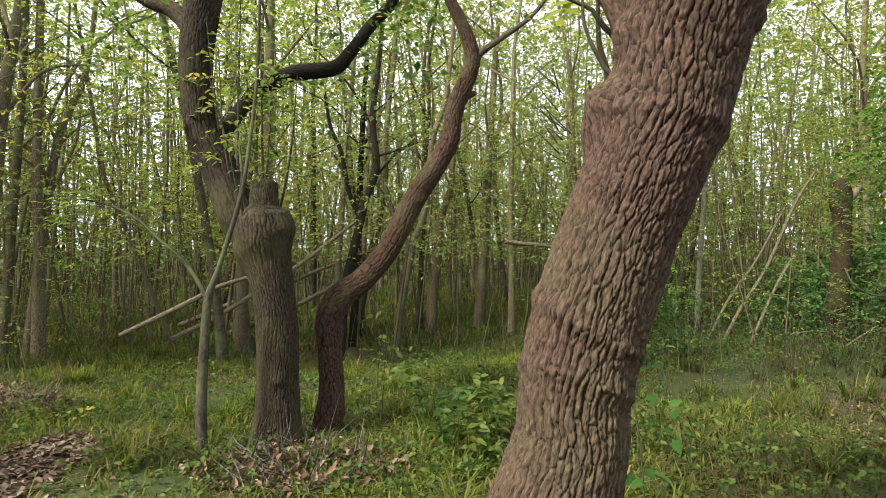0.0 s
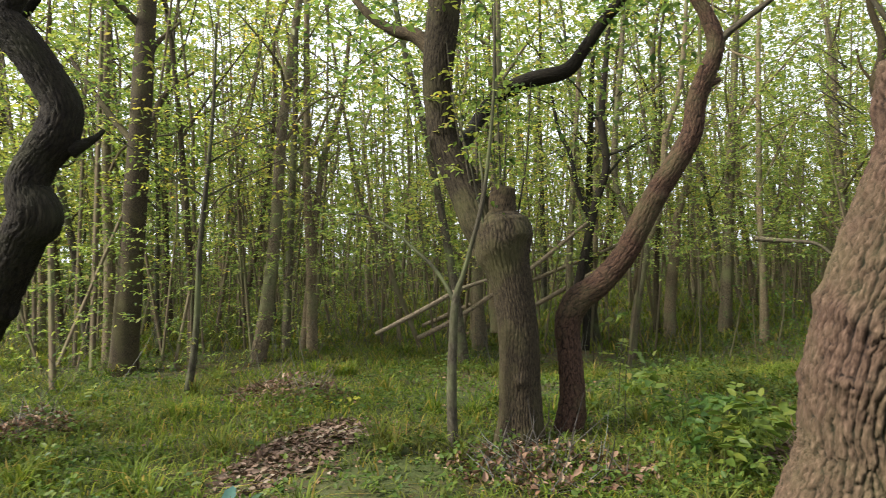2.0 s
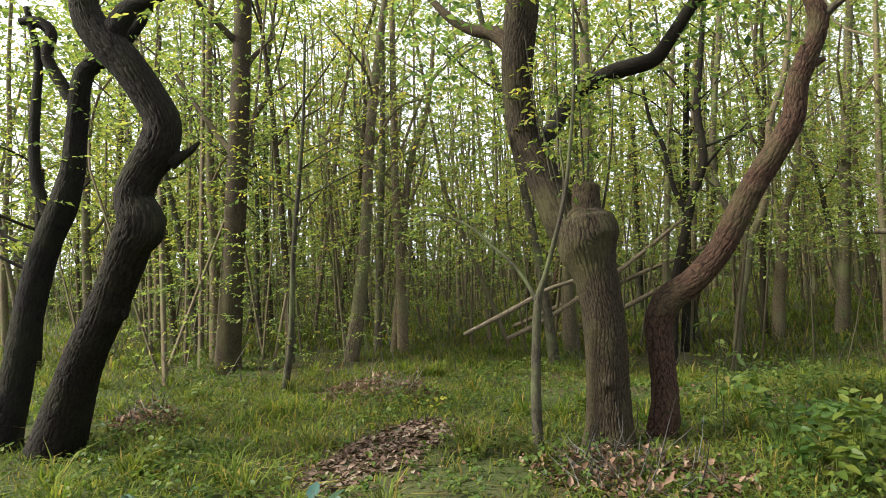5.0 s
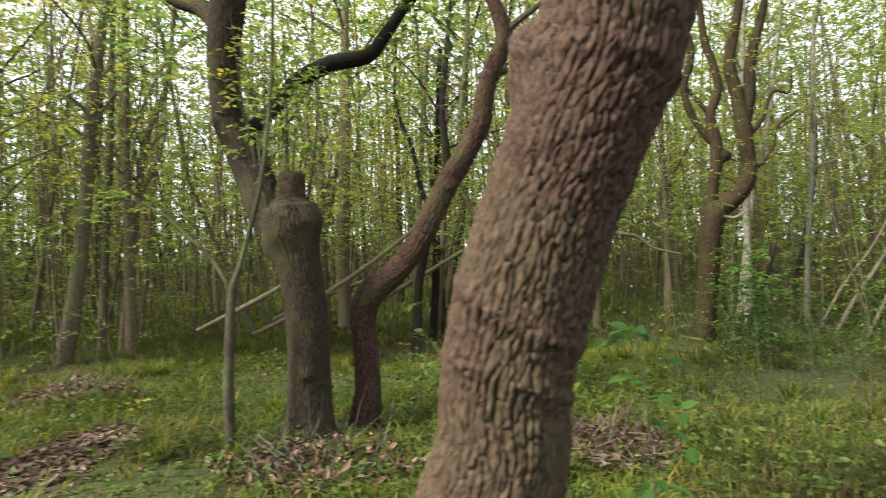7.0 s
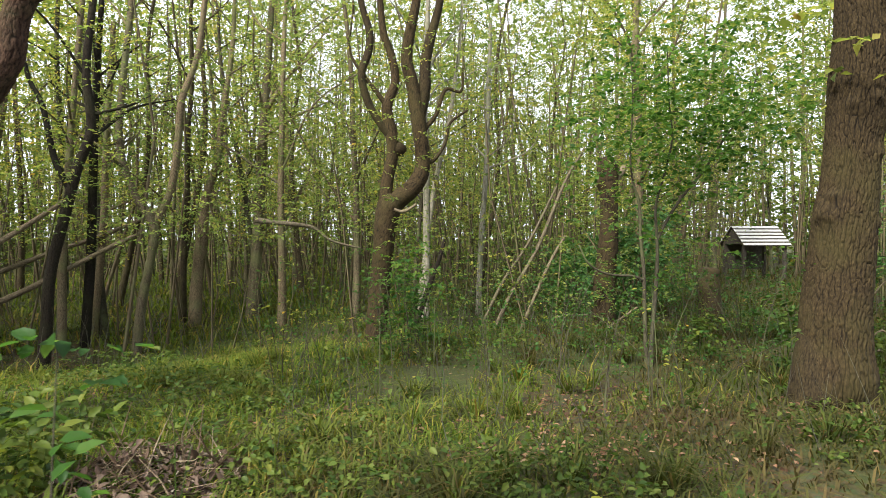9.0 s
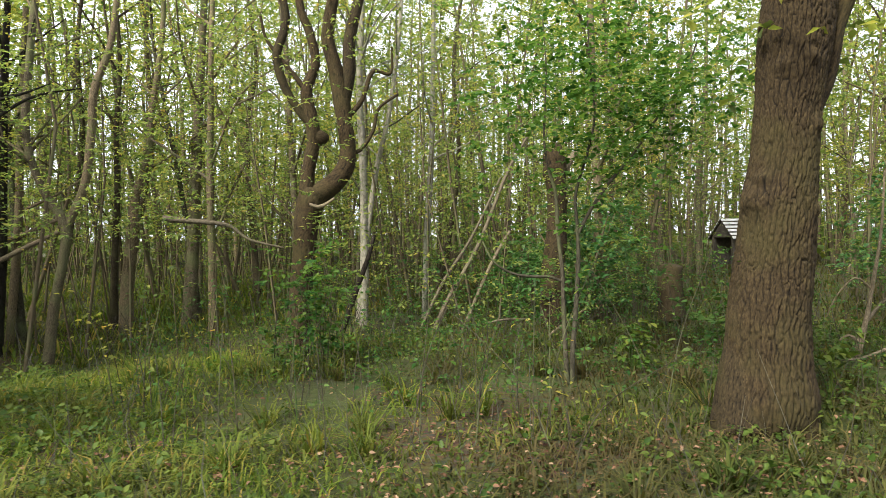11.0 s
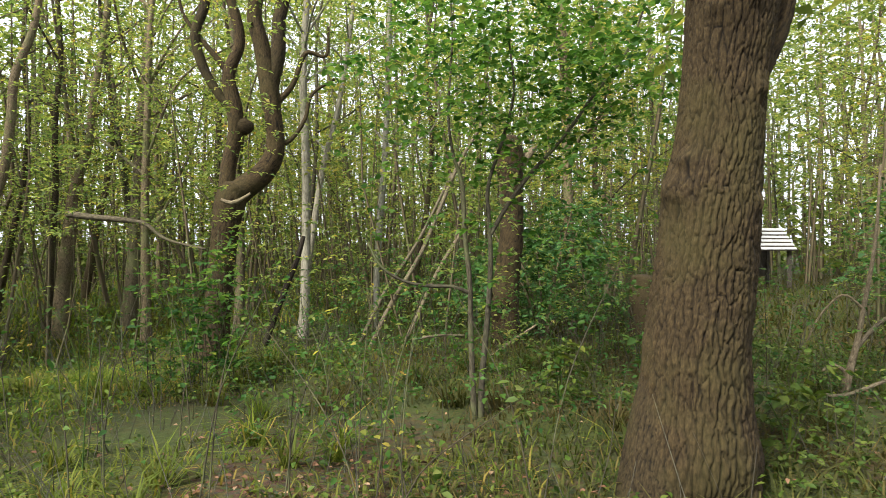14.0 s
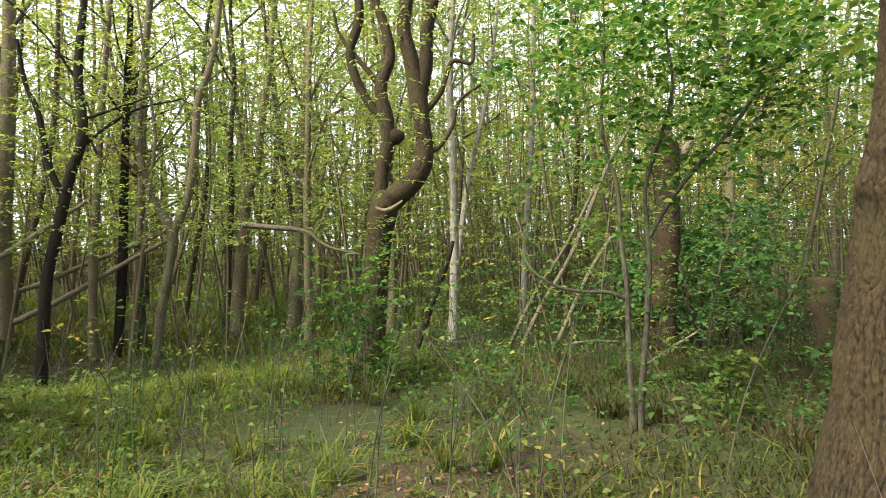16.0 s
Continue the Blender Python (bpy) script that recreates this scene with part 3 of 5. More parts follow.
def grey_sapling():
    stem = [(-1.78, 4.76, -0.08, 0.055), (-1.79, 4.76, 0.17, 0.044), (-1.79, 4.76, 0.51, 0.042), (-1.77, 4.76, 0.89, 0.036), 
    (-1.74, 4.76, 1.23, 0.032), (-1.67, 4.76, 1.44, 0.019), (-1.6, 4.76, 1.65, 0.019), (-1.5, 4.76, 1.98, 0.017), 
    (-1.44, 4.76, 2.32, 0.015), (-1.38, 4.76, 2.83, 0.013), (-1.36, 4.76, 3.29, 0.011), (-1.35, 4.76, 3.71, 0.008)]
    tree = thing("grey_sapling", stem[0][:3], "thin grey-green forked sapling beside the pollarded oak", "sapling")
    limb("trunk", stem, tree, GREY_BARK, sides=14, step=0.04, lumps=0.08, seed=41)
    arm = [(-1.74, 4.76, 1.22, 0.023), (-1.84, 4.76, 1.4, 0.017), (-1.95, 4.76, 1.54, 0.015), (-2.09, 4.76, 1.66, 0.013), 
    (-2.28, 4.76, 1.83, 0.011), (-2.51, 4.76, 1.94, 0.008), (-2.74, 4.76, 1.98, 0.006)]
    limb("branch", arm, tree, GREY_BARK, sides=8, step=0.05, seed=42)
    other = [(-1.73, 4.76, 1.25, 0.019), (-1.63, 4.76, 1.56, 0.015), (-1.56, 4.76, 1.77, 0.015), (-1.49, 4.76, 2.11, 0.011), 
    (-1.51, 4.76, 2.41, 0.008)]
    limb("branch", other, tree, GREY_BARK, sides=8, step=0.05, seed=43)
    foliage("crown", np.vstack([along_points(stem, 45, 0.22, 44, 0.55), along_points(arm, 14, 0.12, 45, 0.5)]), 7, 0.3, 0.06, LEAF, tree, 46, full=True)


def dark_oaks():
    trunk = [(-6.07, 3.47, -0.19, 0.285), (-5.84, 3.42, 0.08, 0.232), (-5.46, 3.33, 0.55, 0.184), (-5.18, 3.28, 0.91, 0.159), 
    (-4.9, 3.26, 1.24, 0.15), (-4.66, 3.24, 1.53, 0.146), (-4.47, 3.22, 1.79, 0.152), (-4.35, 3.22, 1.97, 0.163), 
    (-4.38, 3.2, 2.17, 0.138), (-4.31, 3.24, 2.36, 0.133), (-4.21, 3.29, 2.52, 0.146), (-4.17, 3.31, 2.73, 0.129), 
    (-4.26, 3.25, 2.96, 0.125), (-4.38, 3.18, 3.17, 0.129), (-4.51, 3.11, 3.34, 0.129), (-4.61, 3.05, 3.5, 0.116), 
    (-4.65, 3.03, 3.67, 0.099), (-4.61, 3.05, 3.97, 0.086), (-4.53, 3.08, 4.35, 0.064), (-4.54, 3.06, 4.95, 0.043)]
    tree = thing("dark_oak", trunk[0][:3], "dark twisted oak with a burr and bent limbs", "tree")
    limb("trunk", trunk, tree, SHADED_BARK, sides=120, step=0.017, lumps=0.07, plate=0.032, relief=0.012, seed=51,
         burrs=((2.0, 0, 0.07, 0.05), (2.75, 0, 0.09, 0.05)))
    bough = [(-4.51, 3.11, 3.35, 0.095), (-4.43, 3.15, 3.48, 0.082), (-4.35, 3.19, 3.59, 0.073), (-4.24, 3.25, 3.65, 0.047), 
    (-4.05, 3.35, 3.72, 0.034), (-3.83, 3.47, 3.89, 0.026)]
    limb("limb", bough, tree, SHADED_BARK, sides=30, step=0.04, seed=52)
    limb("stub", [(-4.13, 3.34, 2.42, 0.064), (-4.05, 3.38, 2.46, 0.039), (-3.98, 3.41, 2.5, 0.026), (-3.92, 3.44, 2.56, 0.013)], tree, SHADED_BARK, sides=12, step=0.03, seed=53)
    limb("burr", [(-4.34, 3.23, 1.97, 0.107), (-4.27, 3.27, 1.96, 0.073), (-4.21, 3.3, 1.97, 0.039)], tree, SHADED_BARK, sides=20, step=0.02, lumps=0.2, seed=54)
    foliage("crown", np.vstack([along_points(trunk, 60, 0.6, 55, 0.85), along_points(bough, 40, 0.4, 56, 0.4)]), 9, 0.4, 0.075, LEAF, tree, 57)

    trunk = [(-6.68, 3.31, -0.2, 0.25), (-6.61, 3.34, 0.1, 0.185), (-6.5, 3.4, 0.47, 0.144), (-6.39, 3.45, 1, 0.133), (-6.27, 3.51, 1.53, 0.128), 
    (-6.13, 3.57, 1.95, 0.122), (-6.01, 3.63, 2.23, 0.128), (-5.91, 3.68, 2.57, 0.106), (-5.85, 3.7, 3, 0.093), 
    (-5.78, 3.73, 3.45, 0.085), (-5.63, 3.81, 3.6, 0.069), (-5.37, 3.95, 3.83, 0.053), (-5.14, 4.06, 4.19, 0.037)]
    tree = thing("dark_oak", trunk[0][:3], "dark bent oak with ragged side limbs among leaves", "tree")
    limb("trunk", trunk, tree, SHADED_BARK, sides=70, step=0.025, lumps=0.06, plate=0.028, relief=0.01, seed=61)
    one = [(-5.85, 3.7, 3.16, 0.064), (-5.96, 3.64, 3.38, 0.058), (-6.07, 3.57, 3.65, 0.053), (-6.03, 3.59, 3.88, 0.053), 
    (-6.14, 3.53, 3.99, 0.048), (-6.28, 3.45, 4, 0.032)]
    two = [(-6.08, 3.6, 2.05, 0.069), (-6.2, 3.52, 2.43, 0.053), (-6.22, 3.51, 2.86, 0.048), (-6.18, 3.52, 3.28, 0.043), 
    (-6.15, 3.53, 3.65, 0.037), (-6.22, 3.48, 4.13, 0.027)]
    limb("limb", one, tree, SHADED_BARK, sides=20, step=0.04, lumps=0.12, seed=62)
    limb("limb", two, tree, SHADED_BARK, sides=20, step=0.04, lumps=0.12, seed=63)
    foliage("crown", np.vstack([along_points(one, 30, 0.4, 64), along_points(two, 60, 0.45, 65), along_points(trunk, 50, 0.5, 66, 0.7)]), 9, 0.4, 0.075, LEAF, tree, 67)


def twisted_tree():
    trunk = [(2.96, 11.08, -0.56, 0.225), (2.99, 11.08, -0.19, 0.172), (3.04, 11.09, 0.48, 0.157), (3.11, 11.09, 1.23, 0.157), 
    (3.15, 11.1, 1.64, 0.172), (3.21, 11.1, 1.94, 0.187), (3.27, 11.1, 2.09, 0.165)]
    tree = thing("twisted_tree", trunk[0][:3], "twisted many-stemmed dark tree with an elbow-shaped limb", "tree")
    limb("trunk", trunk, tree, BROWN_BARK, sides=60, step=0.025, lumps=0.07, plate=0.03, relief=0.012, seed=71)
    crown = []
    for k, run in enumerate((
            [(3.17, 11.1, 1.89, 0.165), (3.36, 11.11, 2.07, 0.157), (3.57, 11.12, 2.24, 0.142), (3.71, 11.13, 2.45, 0.131), 
    (3.75, 11.13, 2.68, 0.116), (3.72, 11.13, 3.02, 0.109), (3.67, 11.13, 3.4, 0.12), (3.58, 11.12, 3.88, 0.101), 
    (3.49, 11.12, 4.26, 0.094), (3.54, 11.12, 4.67, 0.086), (3.66, 11.13, 5.27, 0.067), (3.71, 11.14, 6.17, 0.045)],
            [(3.69, 11.13, 3.36, 0.097), (3.78, 11.13, 3.81, 0.094), (3.8, 11.14, 4.25, 0.086), (3.89, 11.14, 4.67, 0.079), 
    (4.03, 11.15, 5.19, 0.06), (4.16, 11.16, 6.01, 0.037)],
            [(3.15, 11.1, 1.98, 0.105), (3.18, 11.1, 2.35, 0.094), (3.26, 11.1, 2.76, 0.094), (3.25, 11.11, 3.09, 0.097), 
    (3.18, 11.1, 3.51, 0.079), (3.31, 11.11, 3.92, 0.067), (3.24, 11.11, 4.34, 0.064), (3.12, 11.1, 4.68, 0.056), 
    (3.06, 11.1, 5.28, 0.045), (2.96, 11.1, 6.03, 0.03)],
            [(3.25, 11.11, 3.06, 0.082), (3.07, 11.1, 3.24, 0.056), (2.87, 11.09, 3.59, 0.06), (2.78, 11.08, 3.99, 0.06), 
    (2.89, 11.09, 4.36, 0.06), (2.9, 11.09, 4.68, 0.056), (2.76, 11.09, 5.21, 0.045), (2.74, 11.09, 5.95, 0.03)])):
        limb("limb", run, tree, BROWN_BARK, sides=40, step=0.03, lumps=0.08, plate=0.03, relief=0.005, seed=72 + k)
        crown.append(along_points(run, 26, 0.5, 80 + k, 0.75))
    for k, run in enumerate((
            [(3.24, 11.11, 3.44, 0.045), (3.04, 11.1, 3.7, 0.037), (2.82, 11.09, 3.97, 0.03), (2.64, 11.08, 4.23, 0.022), 
    (2.57, 11.07, 4.53, 0.019)],
            [(3.74, 11.13, 2.65, 0.045), (3.93, 11.14, 2.7, 0.03), (4.12, 11.15, 2.98, 0.026), (4.21, 11.16, 3.31, 0.022), 
    (4.5, 11.17, 3.53, 0.019)],
            [(3.76, 11.13, 3.17, 0.045), (3.97, 11.14, 3.43, 0.034), (4.13, 11.15, 3.84, 0.03), (4.39, 11.17, 3.83, 0.022), 
    (4.42, 11.17, 4.21, 0.019)],
            [(3.29, 11.11, 2.86, 0.097), (3.38, 11.11, 2.86, 0.112), (3.47, 11.12, 2.87, 0.052)])):
        limb("branch", run, tree, BROWN_BARK, sides=12, step=0.04, lumps=0.1, seed=85 + k)
    foliage("crown", np.vstack(crown), 9, 0.4, 0.07, LEAF, tree, 90)


def straight_oak():
    trunk = [(6.49, 5.97, -0.3, 0.283), (6.46, 5.93, -0.01, 0.296), (6.44, 5.89, 0.23, 0.309), (6.44, 5.88, 0.49, 0.292), 
    (6.45, 5.88, 0.82, 0.274), (6.49, 5.88, 1.14, 0.263), (6.52, 5.87, 1.47, 0.25), (6.54, 5.87, 1.69, 0.242), 
    (6.57, 5.86, 1.95, 0.222), (6.6, 5.86, 2.28, 0.216), (6.63, 5.85, 2.6, 0.229), (6.67, 5.85, 2.89, 0.243), 
    (6.69, 5.84, 3.22, 0.229), (6.66, 5.85, 3.74, 0.183), (6.67, 5.85, 4.45, 0.138)]
    tree = thing("straight_oak", trunk[0][:3], "upright mature oak with long furrowed bark and flared roots", "tree")
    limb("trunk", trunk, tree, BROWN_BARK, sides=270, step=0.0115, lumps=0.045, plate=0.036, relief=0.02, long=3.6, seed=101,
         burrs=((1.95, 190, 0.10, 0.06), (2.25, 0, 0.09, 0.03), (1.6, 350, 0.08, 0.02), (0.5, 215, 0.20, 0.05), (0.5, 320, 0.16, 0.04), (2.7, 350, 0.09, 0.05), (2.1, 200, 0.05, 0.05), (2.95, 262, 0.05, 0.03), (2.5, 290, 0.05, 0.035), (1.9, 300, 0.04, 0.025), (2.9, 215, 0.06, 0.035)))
    bough = [(6.74, 5.83, 2.34, 0.114), (6.84, 5.81, 2.51, 0.091), (6.9, 5.8, 2.7, 0.078), (6.95, 5.79, 2.93, 0.071), 
    (7.1, 5.76, 3.25, 0.058), (7.35, 5.71, 3.67, 0.039)]
    limb("limb", bough, tree, BROWN_BARK, sides=50, step=0.03, plate=0.022, relief=0.008, seed=102)
    for k, run in enumerate((
            [(6.38, 5.92, 0.68, 0.179), (6.31, 5.9, 0.46, 0.197), (6.25, 5.87, 0.25, 0.205), (6.2, 5.84, 0.04, 0.212), 
    (6.13, 5.81, -0.2, 0.188)],
            [(6.55, 5.88, 0.68, 0.163), (6.58, 5.84, 0.46, 0.165), (6.59, 5.81, 0.25, 0.157), (6.59, 5.77, 0.04, 0.155), 
    (6.57, 5.72, -0.2, 0.141)])):
        limb("root", run, tree, BROWN_BARK, sides=150, step=0.011, lumps=0.06, plate=0.027, relief=0.011, long=4.0, seed=103 + k)
    # sprays on the bough, plus an unseen leaf ball above as a sun blocker
    foliage("crown", np.vstack([along_points(bough, 60, 0.5, 105, 0.4), ball_points(170, (6.2, 5.4, 7.0), (4.2, 4.0, 1.4), 106)]), 9, 0.5, 0.12, LEAF, tree, 107, wide=0.65)


def spreading_sapling():
    one = [(5.58, 7.51, -0.16, 0.03), (5.56, 7.51, 0.18, 0.024), (5.54, 7.51, 0.68, 0.022), (5.53, 7.51, 1.08, 0.02), 
    (5.49, 7.51, 1.44, 0.019), (5.47, 7.51, 1.82, 0.017), (5.4, 7.51, 2.05, 0.012), (5.36, 7.51, 2.37, 0.01), 
    (5.39, 7.51, 2.96, 0.008), (5.36, 7.51, 3.46, 0.007)]
    two = [(5.62, 7.51, -0.16, 0.03), (5.63, 7.52, 0.26, 0.024), (5.68, 7.52, 0.85, 0.022), (5.7, 7.52, 1.23, 0.02), 
    (5.69, 7.52, 1.52, 0.017), (5.68, 7.52, 1.82, 0.015), (5.8, 7.53, 2.19, 0.012), (5.89, 7.54, 2.57, 0.01), 
    (5.85, 7.54, 2.99, 0.008), (5.82, 7.53, 3.54, 0.007)]
    arm = [(5.53, 7.51, 0.98, 0.015), (5.4, 7.51, 1.03, 0.013), (5.2, 7.5, 1.04, 0.013), (5.01, 7.49, 1.08, 0.011), 
    (4.84, 7.48, 1.19, 0.011), (4.74, 7.47, 1.37, 0.008)]
    bough = [(5.7, 7.52, 1.44, 0.019), (5.84, 7.53, 1.67, 0.017), (6.02, 7.54, 1.91, 0.017), (6.31, 7.56, 2.22, 0.015), 
    (6.56, 7.57, 2.56, 0.013), (6.86, 7.59, 2.94, 0.011), (7.04, 7.6, 3.36, 0.008)]
    tree = thing("spreading_sapling", one[0][:3], "two-stemmed sapling with a wide layered green crown", "sapling")
    for k, run in enumerate((one, two)):
        limb("trunk", run, tree, GREY_BARK, sides=14, step=0.04, lumps=0.08, seed=111 + k)
    for k, run in enumerate((arm, bough)):
        limb("branch", run, tree, GREY_BARK, sides=8, step=0.05, lumps=0.1, seed=113 + k)
    crown = np.vstack([along_points(bough, 170, 0.34, 115, 0.2), along_points(one, 110, 0.4, 116, 0.55), along_points(two, 160, 0.42, 117, 0.5),
                       ball_points(230, (5.9, 7.2, 2.75), (1.35, 0.9, 0.75), 118)])
    foliage("crown", crown, 9, 0.32, 0.06, MAPLE_LEAF, tree, 119, full=True, wide=0.75, flat=0.22)


def dead_sapling():
    main = [(8.88, 7.56, -0.03, 0.044), (8.92, 7.55, 0.2, 0.036), (8.99, 7.54, 0.46, 0.026), (9.06, 7.53, 0.82, 0.021), 
    (9.15, 7.51, 1.39, 0.015), (9.2, 7.51, 2.06, 0.01)]
    tree = thing("dead_sapling", main[0][:3], "dead leafless sapling with bare pale branches in undergrowth", "dead sapling")
    limb("trunk", main, tree, DEAD_WOOD, sides=9, step=0.05, lumps=0.08, seed=141)
    for k, run in enumerate((
            [(8.99, 7.54, 0.45, 0.021), (9.18, 7.5, 0.67, 0.018), (9.41, 7.46, 0.8, 0.015), (9.69, 7.4, 0.93, 0.01)],
            [(8.92, 7.55, 0.23, 0.021), (8.81, 7.58, 0.31, 0.015), (8.71, 7.6, 0.25, 0.01)],
            [(8.46, 7.34, 0.12, 0.017), (8.65, 7.3, 0.11, 0.015), (8.94, 7.25, 0.21, 0.015), (9.18, 7.2, 0.31, 0.01)],
            [(9.06, 7.53, 0.8, 0.013), (8.88, 7.57, 0.92, 0.01), (8.68, 7.61, 0.72, 0.008), (8.58, 7.63, 0.51, 0.005)])):
        limb("branch", run, tree, DEAD_WOOD, sides=6, step=0.05, lumps=0.08, seed=142 + k)


def broken_snag():
    trunk = [(6.74, 10.78, -0.25, 0.232), (6.73, 10.78, -0.01, 0.19), (6.72, 10.78, 0.77, 0.169), (6.79, 10.78, 1.4, 0.155), 
    (6.81, 10.79, 1.82, 0.141), (6.8, 10.79, 2.32, 0.155), (6.78, 10.79, 2.59, 0.169), (6.75, 10.79, 2.76, 0.12)]
    tree = thing("broken_snag", trunk[0][:3], "dead standing trunk with a broken ragged top", "dead tree")
    limb("trunk", trunk, tree, BROWN_BARK, sides=50, step=0.03, lumps=0.1, plate=0.03, relief=0.01, seed=121, burrs=((2.6, 180, 0.1, 0.05),))
    limb("stub", [(6.79, 10.79, 2.32, 0.106), (6.98, 10.8, 2.49, 0.07), (7.12, 10.8, 2.67, 0.042)], tree, DEAD_WOOD, sides=12, step=0.03, seed=122)


def middle_tree(runs, mat, label, seed, crown=40, leaf=0.07, name="woodland_tree"):
    """A tree of the middle ground, along its own trunk line, with thin side branches and leaf sprays."""
    r = np.random.default_rng(seed)
    tree = thing(name, runs[0][0][:3], label, "tree", "woodland trees")
    for k, run in enumerate(runs):
        limb("trunk" if k == 0 else "limb", run, tree, mat, sides=16, step=0.08, lumps=0.07, seed=seed + k)
    c = curve_through(runs[0], 0.1)
    top = c[-1]
    spots = [along_points(runs[0], crown, 0.55, seed + 5, 0.45)]
    for k in range(6):
        p = c[int(len(c) * r.uniform(0.4, 0.98))]
        yaw, reach = r.uniform(0, 6.28), r.uniform(0.6, 1.5)
        way = np.array([math.cos(yaw), math.sin(yaw), r.uniform(0.5, 1.2)]) * reach
        rad = max(p[3] * 0.4, 0.008)
        run = [(*p[:3], rad), (*(p[:3] + way * 0.5 + r.normal(0, 0.08, 3)), rad * 0.7), (*(p[:3] + way + r.normal(0, 0.12, 3)), rad * 0.3)]
        limb("branch", run, tree, mat, sides=6, step=0.15, seed=seed + 10 + k)
        spots.append(along_points(run, 8, 0.25, seed + 20 + k, 0.4))
    spots.append(ball_points(crown, top[:3] + np.array([0, 0, 0.6]), (1.3, 1.3, 1.3), seed + 30))
    foliage("crown", np.vstack(spots), 8, 0.4, leaf, LEAF, tree, seed + 40)


leaning_oak()
pollard_oak()
red_tree()
grey_sapling()
dark_oaks()
twisted_tree()
straight_oak()
spreading_sapling()
broken_snag()
dead_sapling()

middle_tree([[(-7.59, 7.02, -0, 0.224), (-7.55, 7.04, 0.51, 0.189), (-7.4, 7.09, 2.23, 0.168), (-7.25, 7.13, 3.94, 0.15), 
    (-7.13, 7.17, 5.65, 0.125), (-7.02, 7.19, 7.37, 0.086)]], POLLARD_BARK, "tall straight tree with smooth greenish-grey trunk", 200, 60)
middle_tree([[(-6.28, 8.37, -0.02, 0.127), (-6.15, 8.43, 0.72, 0.114), (-5.98, 8.49, 1.99, 0.095), (-5.85, 8.53, 3.53, 0.082), 
    (-5.67, 8.61, 4.89, 0.068), (-5.53, 8.66, 5.79, 0.055), (-5.42, 8.7, 6.88, 0.036)]], WOOD_BARK, "slim wavy brown woodland tree", 250)
middle_tree([[(-6.1, 9.4, -0.04, 0.083), (-5.91, 9.47, 1.7, 0.064), (-5.71, 9.55, 3.27, 0.059), (-5.4, 9.69, 4.23, 0.044), 
    (-5.24, 9.75, 5.5, 0.034)]], WOOD_BARK, "slim leaning woodland tree in leaf", 300)
middle_tree([[(-6.37, 9.27, -0.03, 0.074), (-6.26, 9.3, 1.72, 0.064), (-6.13, 9.33, 3.68, 0.054), (-6.04, 9.34, 5.65, 0.039)]], WOOD_BARK, "slim straight woodland tree in leaf", 350)
middle_tree([[(-5.68, 6.17, -0.01, 0.053), (-5.58, 6.21, 0.66, 0.039), (-5.5, 6.23, 1.73, 0.032), (-5.41, 6.27, 2.58, 0.029), 
    (-5.32, 6.3, 3.36, 0.021), (-5.25, 6.32, 4.5, 0.014)]], GREY_BARK, "thin pale grey woodland stem", 400, 20)
middle_tree([[(-8.74, 7.82, -0, 0.107), (-8.68, 7.82, 1.35, 0.087), (-8.67, 7.8, 2.81, 0.078), (-8.63, 7.79, 4.75, 0.058), 
    (-8.51, 7.82, 6.2, 0.044)]], WOOD_BARK, "brown woodland tree behind a straight grey one", 450)
middle_tree([[(-3.87, 12.31, -0.34, 0.123), (-3.83, 12.3, 1.02, 0.106), (-3.82, 12.29, 2.14, 0.084), (-3.8, 12.27, 3.81, 0.061)]], WOOD_BARK, "brown woodland tree behind the pollarded oak", 500)
middle_tree([[(0.88, 14.8, -0.2, 0.144), (0.99, 14.83, 1.35, 0.117), (1.11, 14.85, 3.56, 0.094), (1.24, 14.88, 5.44, 0.072), 
    (1.35, 14.91, 6.99, 0.05)]], WOOD_BARK, "straight brown woodland tree far back", 550)
middle_tree([[(-11.41, 6.29, -0, 0.125), (-11.32, 6.32, 0.91, 0.096), (-11.23, 6.35, 2.06, 0.082), (-11.15, 6.36, 3.41, 0.067)]], SHADED_BARK, "dark woodland tree behind the twisted oaks", 600)
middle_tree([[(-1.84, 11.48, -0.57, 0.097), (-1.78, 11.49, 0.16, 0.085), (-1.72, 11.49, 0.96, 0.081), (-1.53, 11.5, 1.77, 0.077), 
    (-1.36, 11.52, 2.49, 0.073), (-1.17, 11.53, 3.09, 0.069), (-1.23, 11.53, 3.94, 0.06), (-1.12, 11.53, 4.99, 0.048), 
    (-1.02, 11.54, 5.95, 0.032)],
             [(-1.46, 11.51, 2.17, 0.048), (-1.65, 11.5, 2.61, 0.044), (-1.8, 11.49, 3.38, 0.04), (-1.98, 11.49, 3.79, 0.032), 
    (-2.09, 11.48, 4.43, 0.024)]], SHADED_BARK, "wavy dark woodland tree with a side limb", 650)
middle_tree([[(-2.17, 13.29, -0.49, 0.082), (-2.14, 13.29, 1.25, 0.073), (-2.05, 13.3, 2.51, 0.063), (-1.96, 13.31, 3.77, 0.053), 
    (-1.79, 13.32, 5.7, 0.044)]], WOOD_BARK, "straight slim tree standing in grass", 700)
